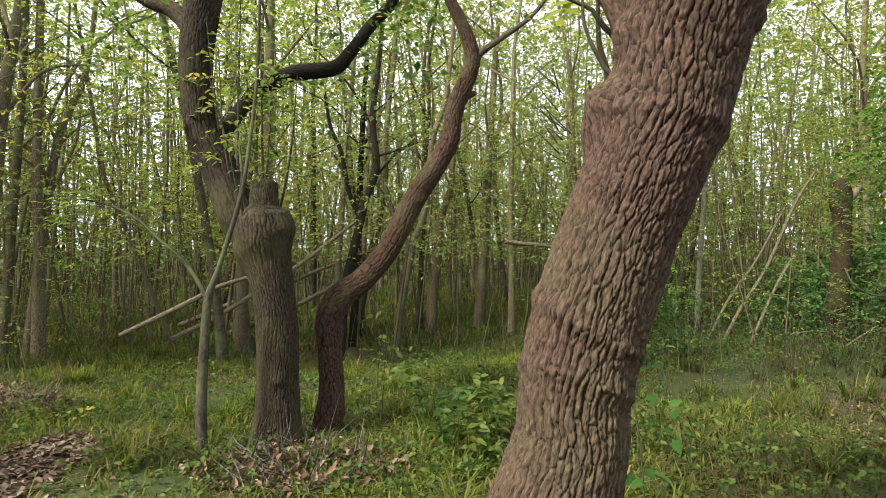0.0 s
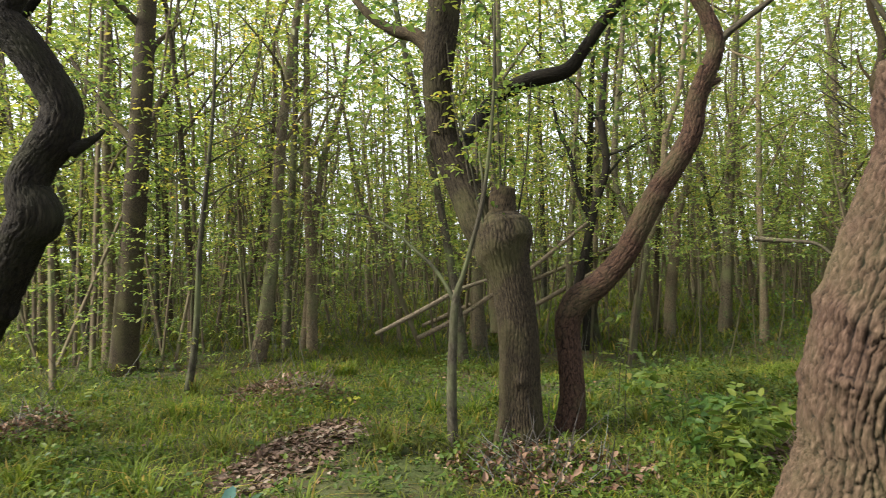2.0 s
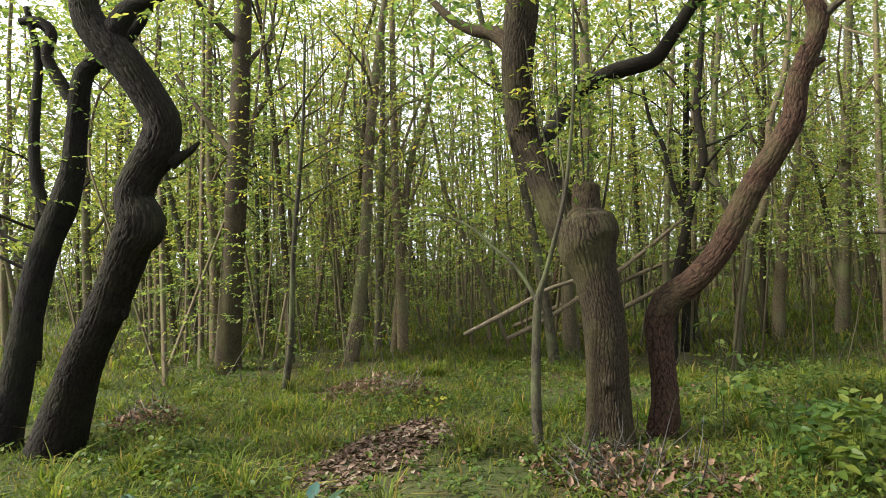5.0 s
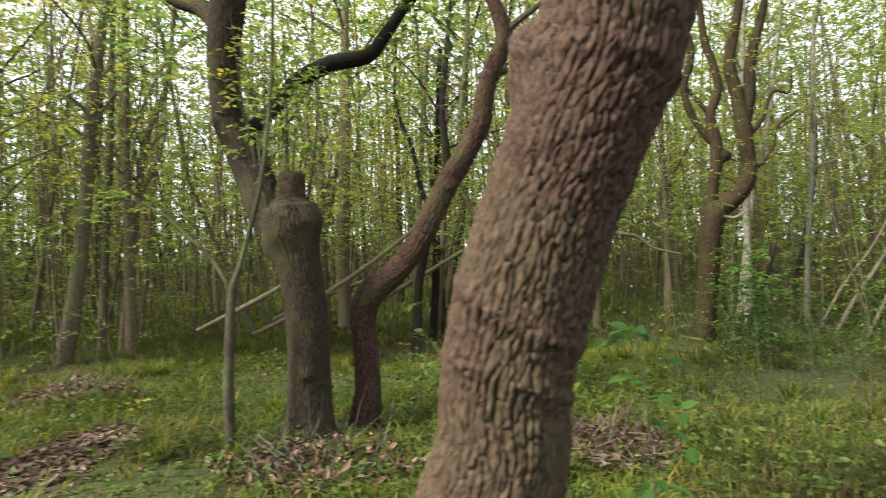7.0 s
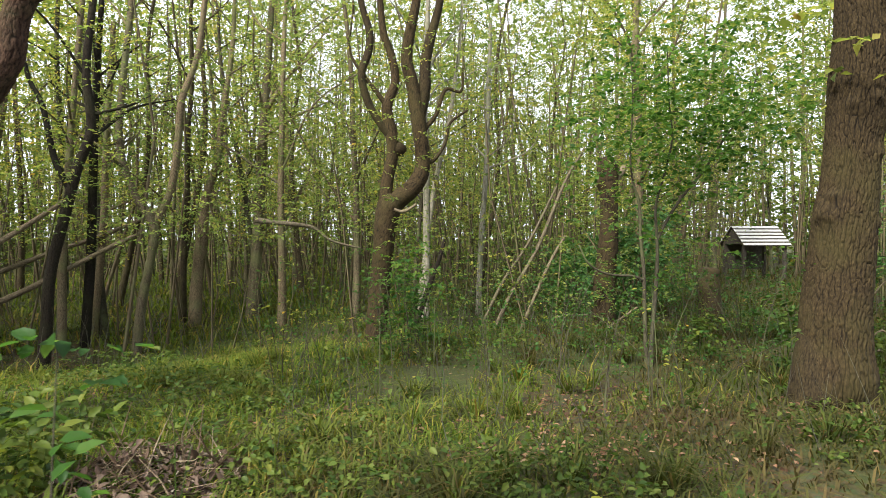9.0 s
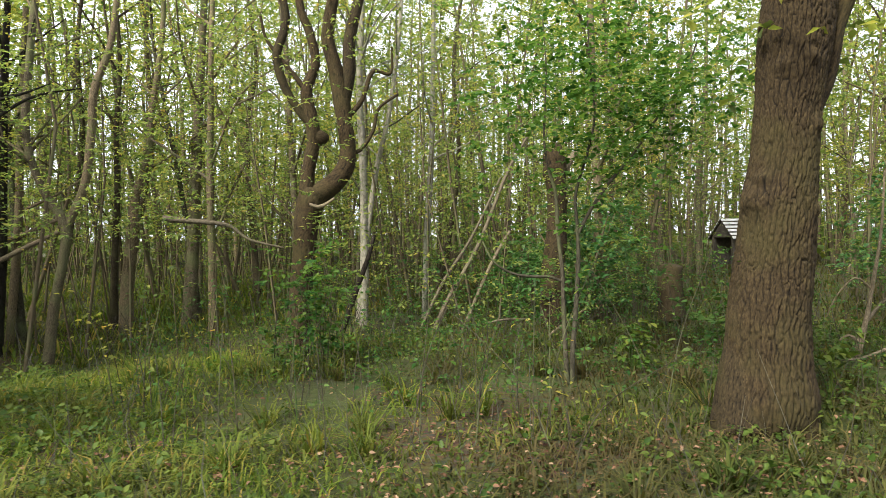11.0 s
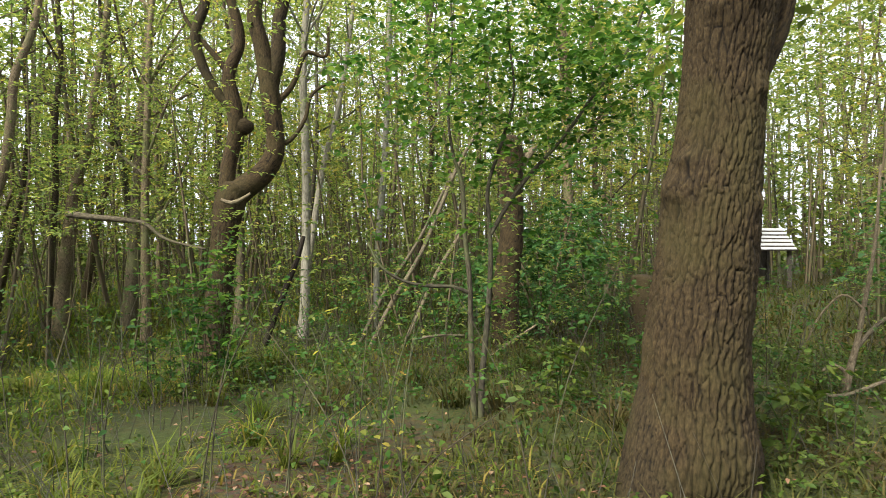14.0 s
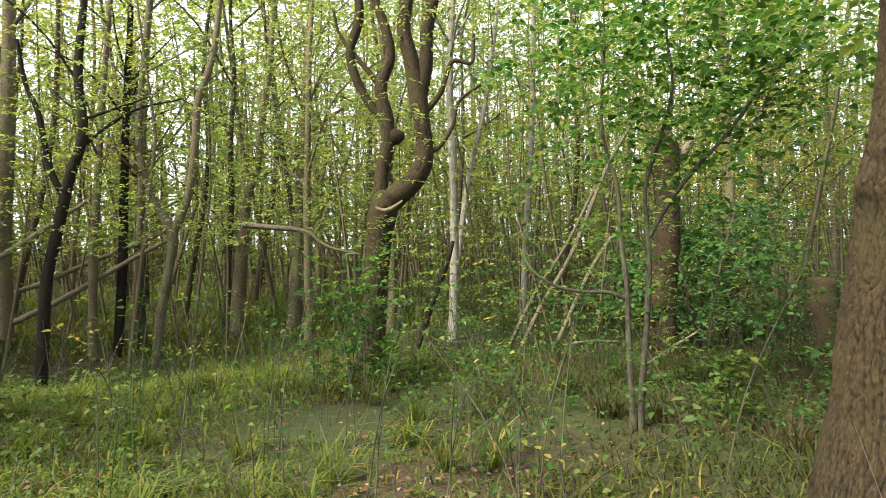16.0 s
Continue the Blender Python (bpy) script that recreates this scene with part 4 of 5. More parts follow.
middle_tree([[(-0.93, 13.03, -0.59, 0.089), (-0.84, 13.04, 0.3, 0.08), (-0.68, 13.05, 1.15, 0.075), (-0.63, 13.05, 1.69, 0.089), 
    (-0.95, 13.04, 2.28, 0.061), (-1.16, 13.03, 3.13, 0.061), (-1.07, 13.04, 4.44, 0.056), (-0.95, 13.05, 5.56, 0.052), 
    (-0.89, 13.05, 6.69, 0.038)],
             [(-0.62, 13.05, 1.66, 0.07), (-0.35, 13.07, 2.32, 0.066), (-0.23, 13.08, 3.16, 0.066), (-0.17, 13.08, 3.86, 0.061), 
    (0.08, 13.1, 4.61, 0.052), (0.21, 13.11, 5.55, 0.047), (0.29, 13.11, 6.68, 0.033)]], WOOD_BARK, "woodland tree forked into two wavy stems", 750)
middle_tree([[(-0.23, 14.77, -0.38, 0.131), (-0.19, 14.78, 0.54, 0.12), (-0.07, 14.78, 1.52, 0.114), (-0, 14.79, 2.29, 0.082), 
    (0.23, 14.8, 3.05, 0.071), (0.3, 14.81, 3.81, 0.06), (0.52, 14.82, 5.33, 0.049), (0.59, 14.83, 6.86, 0.033)]], WOOD_BARK, "crooked woodland tree with a kinked stem", 800)
middle_tree([[(-3.73, 13.29, -0.09, 0.146), (-3.73, 13.29, 1.66, 0.132), (-3.62, 13.3, 3.81, 0.122), (-3.57, 13.31, 5.76, 0.102), 
    (-3.52, 13.32, 7.12, 0.068)]], WOOD_BARK, "brown straight woodland tree in leaf", 850)
middle_tree([[(-1.88, 13.98, -0.41, 0.072), (-1.78, 13.99, 0.62, 0.067), (-1.68, 14, 1.85, 0.067), (-1.62, 14.01, 3.39, 0.057), 
    (-1.49, 14.02, 5.45, 0.046)]], WOOD_BARK, "thin straight woodland tree in grass", 900)
middle_tree([[(4.05, 12.47, -0.07, 0.078), (4.08, 12.48, 1.28, 0.069), (4.08, 12.48, 2.58, 0.065), (4.04, 12.48, 3.88, 0.056), 
    (4.1, 12.49, 5.18, 0.048), (4.14, 12.49, 6.48, 0.035)]], BIRCH_BARK, "tall pale straight pole-like tree", 950, 24, name="pale_tree")
middle_tree([[(3.98, 12.79, -0.07, 0.058), (4.17, 12.8, 1.54, 0.049), (4.34, 12.81, 2.61, 0.045), (4.56, 12.83, 3.51, 0.04), 
    (4.76, 12.84, 4.85, 0.036), (4.86, 12.85, 6.01, 0.027)]], BIRCH_BARK, "tall pale tree leaning beside another", 1000, 24, name="pale_tree")
middle_tree([[(5.13, 12.75, -0.02, 0.058), (5.19, 12.75, 1.44, 0.053), (5.29, 12.76, 2.77, 0.049), (5.34, 12.77, 4.09, 0.044), 
    (5.38, 12.77, 5.6, 0.031)]], BIRCH_BARK, "pale slender tree in the thicket", 1050, 24, name="pale_tree")
middle_tree([[(-1.89, 13.57, -0.47, 0.09), (-1.78, 13.57, 1.18, 0.08), (-1.73, 13.58, 2.69, 0.07), (-1.65, 13.59, 4.49, 0.055), 
    (-1.57, 13.59, 5.69, 0.045)]], SHADED_BARK, "straight dark woodland tree", 1150)


def dead_pole(run, label, seed, name="dead_pole", mat=DEAD_WOOD):
    tree = thing(name, run[0][:3], label, "dead wood", "dead poles")
    limb("stem", run, tree, mat, sides=14, step=0.05, lumps=0.12, seed=seed)


dead_pole([(1.15, 11.49, 1.74, 0.048), (1.47, 11.51, 1.7, 0.04), (1.74, 11.52, 1.68, 0.036), (2.06, 11.54, 1.62, 0.028), 
    (2.33, 11.55, 1.42, 0.02), (2.81, 11.58, 1.29, 0.016)], "bare broken pale branch hanging in the trees", 301, "broken_branch")
dead_pole([(5.34, 11.06, -0.12, 0.026), (5.71, 11.08, 0.68, 0.028), (5.93, 11.09, 1.11, 0.028), (6.17, 11.1, 1.49, 0.023)], "pale dead pole leaning in the thicket", 302)
dead_pole([(4.93, 11.19, -0.11, 0.036), (5.23, 11.13, 0.54, 0.033), (5.65, 11.04, 1.28, 0.029), (6.09, 10.96, 2.35, 0.026), 
    (6.42, 10.89, 2.94, 0.02)], "long dead pole leaning against branches", 303)
dead_pole([(4.82, 11.52, -0.06, 0.027), (5.19, 11.45, 0.71, 0.027), (5.62, 11.36, 1.38, 0.023), (6.09, 11.27, 2.33, 0.017)], "thin dead pole leaning beside another", 304)
dead_pole([(3.62, 11.07, 0.06, 0.039), (3.82, 11.08, 0.63, 0.039), (4.02, 11.09, 1.15, 0.034), (4.11, 11.1, 1.46, 0.026)], "short dark dead pole leaning on a pale tree", 305, "dead_pole", SHADED_BARK)
dead_pole([(-5.61, 13.69, -0.02, 0.054), (-4.17, 13.77, 0.58, 0.05), (-3.36, 13.81, 0.85, 0.046), (-2.54, 13.85, 1.2, 0.043), 
    (-1.62, 13.9, 1.54, 0.039), (-0.69, 13.95, 1.99, 0.032)], "fallen pale trunk propped among the trees", 306, "fallen_tree")
dead_pole([(-5.18, 13.21, -0.46, 0.058), (-3.81, 13.28, 0.09, 0.055), (-2.93, 13.33, 0.48, 0.051), (-2.34, 13.36, 0.79, 0.048), 
    (-1.45, 13.41, 1.29, 0.041), (-0.87, 13.44, 1.58, 0.034)], "fallen bare trunk propped above the grass", 307, "fallen_tree")
dead_pole([(-4.31, 8.56, 0.45, 0.034), (-3.87, 8.79, 0.68, 0.038), (-3.49, 8.99, 0.89, 0.038), (-3.18, 9.15, 1.07, 0.034), 
    (-2.8, 9.35, 1.2, 0.029)], "fallen pale trunk behind the grey sapling", 308, "fallen_tree")
dead_pole([(-4.53, 10.72, 0.1, 0.046), (-4.07, 10.96, 0.33, 0.046), (-3.65, 11.18, 0.59, 0.041), (-2.59, 11.74, 1.33, 0.041), 
    (-1.56, 12.28, 2.2, 0.031)], "fallen thin trunk behind the pollarded oak", 309, "fallen_tree")


dead_pole([(8.66, 10.72, 0.1, 0.212), (8.64, 10.73, 0.36, 0.193), (8.63, 10.74, 0.65, 0.183), (8.65, 10.74, 0.91, 0.173)], "broad dark rotten tree stump in the shade", 313, "tree_stump", BROWN_BARK)
dead_pole([(5.37, 9.76, 0.29, 0.012), (5.65, 9.77, 0.33, 0.016), (5.96, 9.79, 0.32, 0.012)], "pale fallen twig lying over the undergrowth", 310, "fallen_branch")
dead_pole([(6.32, 10.01, 0.03, 0.016), (6.61, 10.02, 0.22, 0.016), (6.9, 10.04, 0.39, 0.013)], "bare pale twig lying by a broken trunk", 311, "fallen_branch")
dead_pole([(3.19, 10.45, 1.88, 0.021), (3.31, 10.45, 1.84, 0.028), (3.44, 10.46, 1.9, 0.021), (3.52, 10.47, 1.96, 0.014)], "pale peeled twig hung on a twisted tree", 312, "broken_branch")


# ---- the wood all round ----
def wood_tree(kind):
    """One of the wood's slim trees, at the origin: wavy trunk, a few rising limbs, and a loose crown of leaf sprays."""
    r = np.random.default_rng(4000 + kind)
    tall = r.uniform(8.5, 12.5)
    rad = r.uniform(0.04, 0.085)
    lean = r.normal(0, 0.35, 2)
    n = 9
    h = np.linspace(0, 1, n)
    wob = np.cumsum(r.normal(0, 0.10, (n, 2)), axis=0) * np.minimum(1, h * 3)[:, None]
    trunk = [(lean[0] * t * 1.5 + a, lean[1] * t * 1.5 + b, t * tall - 0.05 * (t == 0), rad * (1.25 if t == 0 else 1) * (1 - 0.8 * t)) for t, (a, b) in zip(h, wob)]
    tree = thing("slim_tree", (0, 0, 0), "slim green-brown woodland tree with a loose crown", "tree", "woodland trees")
    mat = (WOOD_BARK, WOOD_BARK, POLLARD_BARK, GREY_BARK)[kind % 4]
    limb("trunk", trunk, tree, mat, sides=9, step=0.35, lumps=0.06, seed=kind)
    c = curve_through(trunk, 0.2)
    spots = []
    for k in range(7):
        p = c[int(len(c) * r.uniform(0.14, 0.92))]
        yaw, reach = r.uniform(0, 6.28), r.uniform(0.9, 2.2)
        way = np.array([math.cos(yaw), math.sin(yaw), r.uniform(0.5, 1.6)]) * reach
        rr = max(p[3] * r.uniform(0.3, 0.6), 0.008)
        run = [(*p[:3], rr), (*(p[:3] + way * 0.35 + r.normal(0, 0.12, 3)), rr * 0.8), (*(p[:3] + way * 0.7 + r.normal(0, 0.15, 3)), rr * 0.55), (*(p[:3] + way + r.normal(0, 0.2, 3)), rr * 0.2)]
        limb("branch", run, tree, mat, sides=5, step=0.3, seed=kind + k)
        spots.append(along_points(run, 24, 0.35, kind * 50 + k, 0.3))
    low = ball_points(95, (c[len(c) // 4][0], c[len(c) // 4][1], tall * 0.30), (1.6, 1.6, tall * 0.18), kind + 60)
    mid = ball_points(34, (c[len(c) // 2][0], c[len(c) // 2][1], tall * 0.55), (1.7, 1.7, tall * 0.22), kind + 70)
    high = ball_points(20, (c[-1][0], c[-1][1], tall * 0.85), (1.6, 1.6, tall * 0.2), kind + 80)
    foliage("crown", np.vstack(spots + [low, mid, high]), 9, 0.5, 0.08, LEAF, tree, kind + 90, wide=0.66)
    return tree


def plant_wood():
    kinds = [wood_tree(k) for k in range(8)]
    r = np.random.default_rng(5)
    keep = []
    tries = 0
    while len(keep) < 128 and tries < 20000:
        tries += 1
        ang = r.uniform(-64, 70)
        dist = 10.5 + 20 * r.random() ** 0.75
        x, y = 2.0 - math.sin(radians(ang)) * dist, 1.0 + math.cos(radians(ang)) * dist
        gap = 1.15 if dist < 25 else 1.5
        if math.hypot(x - 4.2, y - 2.6) < 9.6 or math.hypot(x, y) < 9.8:
            continue
        if any((x - a) ** 2 + (y - b) ** 2 < gap**2 for a, b in keep):
            continue
        if 6.2 < x < 17.5 and 8.5 < y < 21 and abs((x - 1.65) * 0.752 - (y - 1.07) * 0.659) < 1.6:
            continue
        keep.append((x, y))
    for k, (x, y) in enumerate(keep):
        m = pose(x, y, float(ground_height(x, y)), 0, 0, r.uniform(0, 360)) @ Matrix.Scale(r.uniform(0.85, 1.15), 4)
        if k < len(kinds):
            kinds[k].matrix_basis = m
        else:
            t = copy_thing(kinds[k % len(kinds)], m)
            t.scale = m.to_scale()


plant_wood()


# ---- thin stems and leafy thicket between the trees ----
def strips(base, top, wide, seed):
    """Thin three-sided stems from base to top, slightly bowed."""
    r = np.random.default_rng(seed)
    n = len(base)
    bow = (base + top) / 2 + r.normal(0, 0.04, (n, 3)) * np.linalg.norm(top - base, axis=1)[:, None]
    faces, rings = [], []
    for t, w in ((base, 1.0), (bow, 0.75), (top, 0.3)):
        for k in range(3):
            a = 2.094 * k
            rings.append(t + np.column_stack([np.cos(a) * wide * w, np.sin(a) * wide * w, np.zeros(n)]))
    v = np.stack(rings, 1).reshape(-1, 3)
    b = np.arange(n)[:, None] * 9
    for lo in (0, 3):
        for k in range(3):
            j = (k + 1) % 3
            faces.append(b + [lo + k, lo + j, lo + 3 + j, lo + 3 + k])
    return v, np.vstack(faces)


def thicket():
    r = np.random.default_rng(77)
    n = 1000
    ang, dist = np.radians(r.uniform(-62, 66, n)), 10.5 + 24 * r.random(n) ** 0.8
    x, y = 2 - np.sin(ang) * dist, 1 + np.cos(ang) * dist
    clear = (np.abs((x - 1.65) * 0.752 - (y - 1.07) * 0.659) > 1.5) | (x < 6) | (x > 18)
    x, y, n = x[clear], y[clear], int(clear.sum())
    base = np.column_stack([x, y, ground_height(x, y) - 0.03])
    tall = 1.4 + 7.0 * r.random(n) ** 1.3
    top = base + np.column_stack([r.normal(0, 0.1, n) * tall, r.normal(0, 0.1, n) * tall, tall])
    v, f = strips(base, top, (0.006 + 0.005 * tall) * r.uniform(0.6, 1.5, n), 78)
    tagged(new("thicket_stems", stems_mesh("thicket_stems", v, f, YOUNG_BARK)), "thin bare brown stems of young growth in the wood", "thicket", kind="stuff")
    m = 19000
    ang, dist = np.radians(r.uniform(-62, 66, m)), 9.0 + 24 * r.random(m) ** 1.25
    x, y = 2 - np.sin(ang) * dist, 1 + np.cos(ang) * dist
    low = np.arange(m) > 15000
    c = np.column_stack([x, y, np.where(low, 0.25 + 1.9 * r.random(m), 0.35 + 4.2 * r.random(m) ** 0.9)])
    c = c[~((x > -5) & (x < 3.6) & (y < 17) & (c[:, 2] < 1.4))]
    q = 7500
    side, deep = r.uniform(-46, 4, q), 11 + 14 * r.random(q)
    a, d = 2 - np.sin(np.radians(side)) * deep, 1 + np.cos(np.radians(side)) * deep
    c = np.vstack([c, np.column_stack([a, d, 2.4 + 0.32 * deep * r.random(q)])])
    beside = np.abs((c[:, 0] - 1.65) * 0.752 - (c[:, 1] - 1.07) * 0.659) > 1.3
    c = c[beside | (c[:, 0] < 6) | (c[:, 2] > 3.0)]
    c, w, s = sprays(c, 10, 0.4, 0.066, 79)
    v, f = leaves_mesh(c, w, s, seed=80)
    tagged(new("thicket_leaves", mesh("thicket_leaves", v, f, LEAF)), "low leafy green undergrowth between the trunks", "undergrowth", kind="stuff")
    m = 3500
    ang, dist = np.radians(r.uniform(-62, 66, m)), 9.5 + 22 * r.random(m) ** 0.9
    x, y = 2 - np.sin(ang) * dist, 1 + np.cos(ang) * dist
    base = np.column_stack([x, y, ground_height(x, y)])
    tall = r.uniform(0.25, 1.1, m)
    top = base + np.column_stack([r.normal(0, 0.35, m) * tall, r.normal(0, 0.35, m) * tall, tall])
    v, f = strips(base, top, r.uniform(0.003, 0.008, m), 81)
    q = 1200
    a, d = r.uniform(1.6, 10, q), r.uniform(4.4, 12.5, q)
    foot = np.column_stack([a, d, ground_height(a, d)])
    high = 0.12 + 0.65 * r.random(q) ** 2
    tip = foot + np.column_stack([r.normal(0, 0.4, q) * high, r.normal(0, 0.4, q) * high, high])
    v2, f2 = strips(foot, tip, r.uniform(0.0015, 0.004, q), 83)
    v, f = np.vstack([v, v2]), np.vstack([f, f2 + len(v)])
    q = 2000
    a, d = r.uniform(0.5, 11, q), 6.6 + 7.5 * r.random(q)
    a, d = a[(a > 3.7) | (d > 11.5)], d[(a > 3.7) | (d > 11.5)]
    q = len(a)
    c = np.column_stack([a, d, ground_height(a, d) + 0.08 + 1.2 * r.random(q) ** 1.8])
    c, w, s = sprays(c, 6, 0.22, 0.05, 84)
    lv, lf = leaves_mesh(c, w, s, seed=85, wide=0.6)
    tagged(new("low_undergrowth", mesh("low_undergrowth", lv, lf, MAPLE_LEAF)), "tangled knee-high leafy undergrowth at the clearing's edge", "undergrowth", kind="stuff")
    tagged(new("dry_bracken", mesh("dry_bracken", v, f, STRAW)), "dry brown stalks and bracken under the trees", "undergrowth", kind="stuff")


def far_wood():
    """Leaves and trunks of the wood's far side, where trees merge."""
    r = np.random.default_rng(90)
    n = 29000
    ang, dist = r.uniform(0.3, 3.0, n), r.uniform(29, 52, n)
    c = np.column_stack([2 + np.cos(ang) * dist, 1 + np.sin(ang) * dist, 0.2 + 21 * r.random(n) ** 0.95])
    lace = lattice(ang * 13, c[:, 2] / 2.4, 1000, 94) * 0.65 + lattice(ang * 30, c[:, 2] / 1.1, 1000, 95) * 0.35
    c = c[(lace > 0.14 + 0.25 * np.clip((c[:, 2] - 5) / 11, 0, 1)) & (c[:, 2] < 1.5 + 0.42 * dist)]
    q = 7000
    low_ang, low_dist = r.uniform(0.4, 2.95, q), r.uniform(38, 56, q)
    c = np.vstack([c, np.column_stack([2 + np.cos(low_ang) * low_dist, 1 + np.sin(low_ang) * low_dist, 5.0 * r.random(q) ** 1.3])])
    c, w, s = sprays(c, 6, 0.8, 0.34, 91)
    v, f = leaves_mesh(c, w, s, seed=92, wide=0.7)
    tagged(new("far_foliage", mesh("far_foliage", v, f, LEAF)), "merged yellow-green foliage of the far wood", "foliage", kind="stuff")
    n = 500
    ang, dist = r.uniform(0.3, 3.0, n), r.uniform(32, 56, n)
    base = np.column_stack([2 + np.cos(ang) * dist, 1 + np.sin(ang) * dist, np.full(n, -0.1)])
    top = base + np.column_stack([r.normal(0, 0.6, n), r.normal(0, 0.6, n), r.uniform(9, 14, n)])
    v, f = strips(base, top, r.uniform(0.08, 0.16, n), 93)
    tagged(new("far_trunks", stems_mesh("far_trunks", v, f, WOOD_BARK)), "grey-brown trunks of the far wood", "trunks", kind="stuff")


thicket()
far_wood()


# ---- the small roofed shelter seen through the trees ----
def box(name, size, at, mat, parent, turn=(0, 0, 0), bevel=0.008):
    bm = bmesh.new()
    bmesh.ops.create_cube(bm, size=1.0)
    bmesh.ops.scale(bm, vec=size, verts=bm.verts)
    bmesh.ops.bevel(bm, geom=list(bm.edges), offset=bevel, segments=1, affect="EDGES")
    me = bpy.data.meshes.new(name)
    bm.to_mesh(me)
    bm.free()
    me.materials.append(mat)
    ob = part(name, me, parent)
    ob.matrix_basis = pose(*at, *turn)
    return ob


def shelter():
    at = thing("roofed_shelter", (17.3, 20.4, 0.22), "small dark timber shelter with a pale ribbed roof", "shelter")
    at.rotation_euler = (0, 0, radians(0))
    for x in (-0.8, 0.8):
        for y in (-0.5, 0.5):
            box("post", (0.1, 0.1, 1.4), (x, y, 0.4), SHED_WOOD, at)
    for y, tilt in ((-0.33, 45), (0.33, -45)):
        slope = box("roof", (1.85, 0.95, 0.03), (0, y, 1.32), SHED_WOOD, at, (tilt, 0, 0))
        for k in range(6):
            box("roof_sheet", (1.87, 0.10, 0.02), (0, -0.41 + 0.163 * k, 0.026), ROOF_METAL, slope)
    bm = bmesh.new()
    for x in (-0.84, -0.80):
        for y, z in ((-0.6, 1.05), (0.6, 1.05), (0.0, 1.62)):
            bm.verts.new((x, y, z))
    bm.verts.ensure_lookup_table()
    a = bm.verts
    for f in ((0, 1, 2), (5, 4, 3), (0, 3, 4, 1), (1, 4, 5, 2), (2, 5, 3, 0)):
        bm.faces.new([a[i] for i in f])
    me = bpy.data.meshes.new("gable")
    bm.to_mesh(me)
    bm.free()
    me.materials.append(SHED_WOOD)
    part("gable", me, at)
    box("back_wall", (1.6, 0.04, 0.9), (0, 0.52, 0.6), SHED_WOOD, at)


shelter()


# ---- ground cover ----
def grass():
    r = np.random.default_rng(120)
    n = 170000
    ang = np.radians(r.uniform(-66, 100, n))
    dist = 1.2 + 16 * r.random(n) ** 0.85
    x, y = 2.0 - np.sin(ang) * dist, 0.6 + np.cos(ang) * dist
    on_path = ((x + 2.95) / 0.45) ** 2 + ((y - 4.4) / 1.05) ** 2 < r.uniform(0.4, 1.3, n)
    patch = np.sin(x * 1.1 + 0.6) + np.sin(y * 1.3 + 1.0) + 0.7 * np.sin(x * 2.7 - y * 2.1)
    ok = ~on_path & (patch + r.normal(0, 0.7, n) > -1.1) & ((x < 3.2) | (r.random(n) < 0.85))
    x, y, patch = x[ok], y[ok], patch[ok]
    n = len(x)
    behind = 30000
    x, y = np.append(x, r.uniform(-9, 11, behind)), np.append(y, r.uniform(-9, 2.0, behind))
    tufts = 190
    far, way = 2.4 + 10 * r.random(tufts), np.radians(r.uniform(-60, 80, tufts))
    tx, ty = np.repeat(2 - np.sin(way) * far, 45), np.repeat(0.8 + np.cos(way) * far, 45)
    x, y = np.append(x, tx + r.normal(0, 0.035, len(tx))), np.append(y, ty + r.normal(0, 0.035, len(ty)))
    tuft = np.arange(len(x)) >= n + behind
    patch = np.append(patch, np.zeros(len(x) - n))
    far_off = 34000
    way, far = np.radians(r.uniform(-64, 68, far_off)), 13 + 22 * r.random(far_off)
    x, y = np.append(x, 2 - np.sin(way) * far), np.append(y, 0.6 + np.cos(way) * far)
    tuft, patch = np.append(tuft, np.ones(far_off, bool)), np.append(patch, np.zeros(far_off))
    broad = np.append(np.ones(len(x) - far_off), np.full(far_off, 2.6))
    n = len(x)
    base = np.column_stack([x, y, ground_height(x, y) - 0.01])
    tall = np.where(tuft, r.uniform(0.16, 0.34, n), r.uniform(0.05, 0.155, n)) * (1 + 0.18 * patch)
    yaw = r.uniform(0, 6.28, n)
    lean = np.column_stack([np.cos(yaw), np.sin(yaw), np.zeros(n)])
    out = tall * r.uniform(0.5, 1.9, n)
    mid = base + lean * (out * 0.35)[:, None] + np.column_stack([np.zeros((n, 2)), tall * 0.65])
    tip = base + lean * out[:, None] + np.column_stack([np.zeros((n, 2)), tall * r.uniform(0.45, 1.0, n)])
    s = np.column_stack([-np.sin(yaw), np.cos(yaw), np.zeros(n)]) * (broad * r.uniform(0.0035, 0.0085, n))[:, None]
    v = np.stack([base - s, base + s, mid + s * 0.8, mid - s * 0.8, tip], 1).reshape(-1, 3)
    b = np.arange(n)[:, None] * 5
    lush = x + 0.8 * np.sin(y * 1.7) + r.normal(0, 0.6, n) < 2.5 + 2.0 * np.clip((y - 4.5) / 1.5, 0, 1)
    for pick, name, mat, label in ((lush, "grass", GREEN_GRASS, "fine soft green woodland grass"), (~lush, "dry_grass", GRASS, "sparse olive woodland grass with dry brown blades")):
        c = b[pick]
        f = np.vstack([c + [0, 1, 2], c + [0, 2, 3], c + [3, 2, 4]])
        used = np.unique(f)
        place = np.zeros(len(v), int)
        place[used] = np.arange(len(used))
        tagged(new(name, mesh(name, v[used], place[f], mat)), label, "grass", kind="stuff")


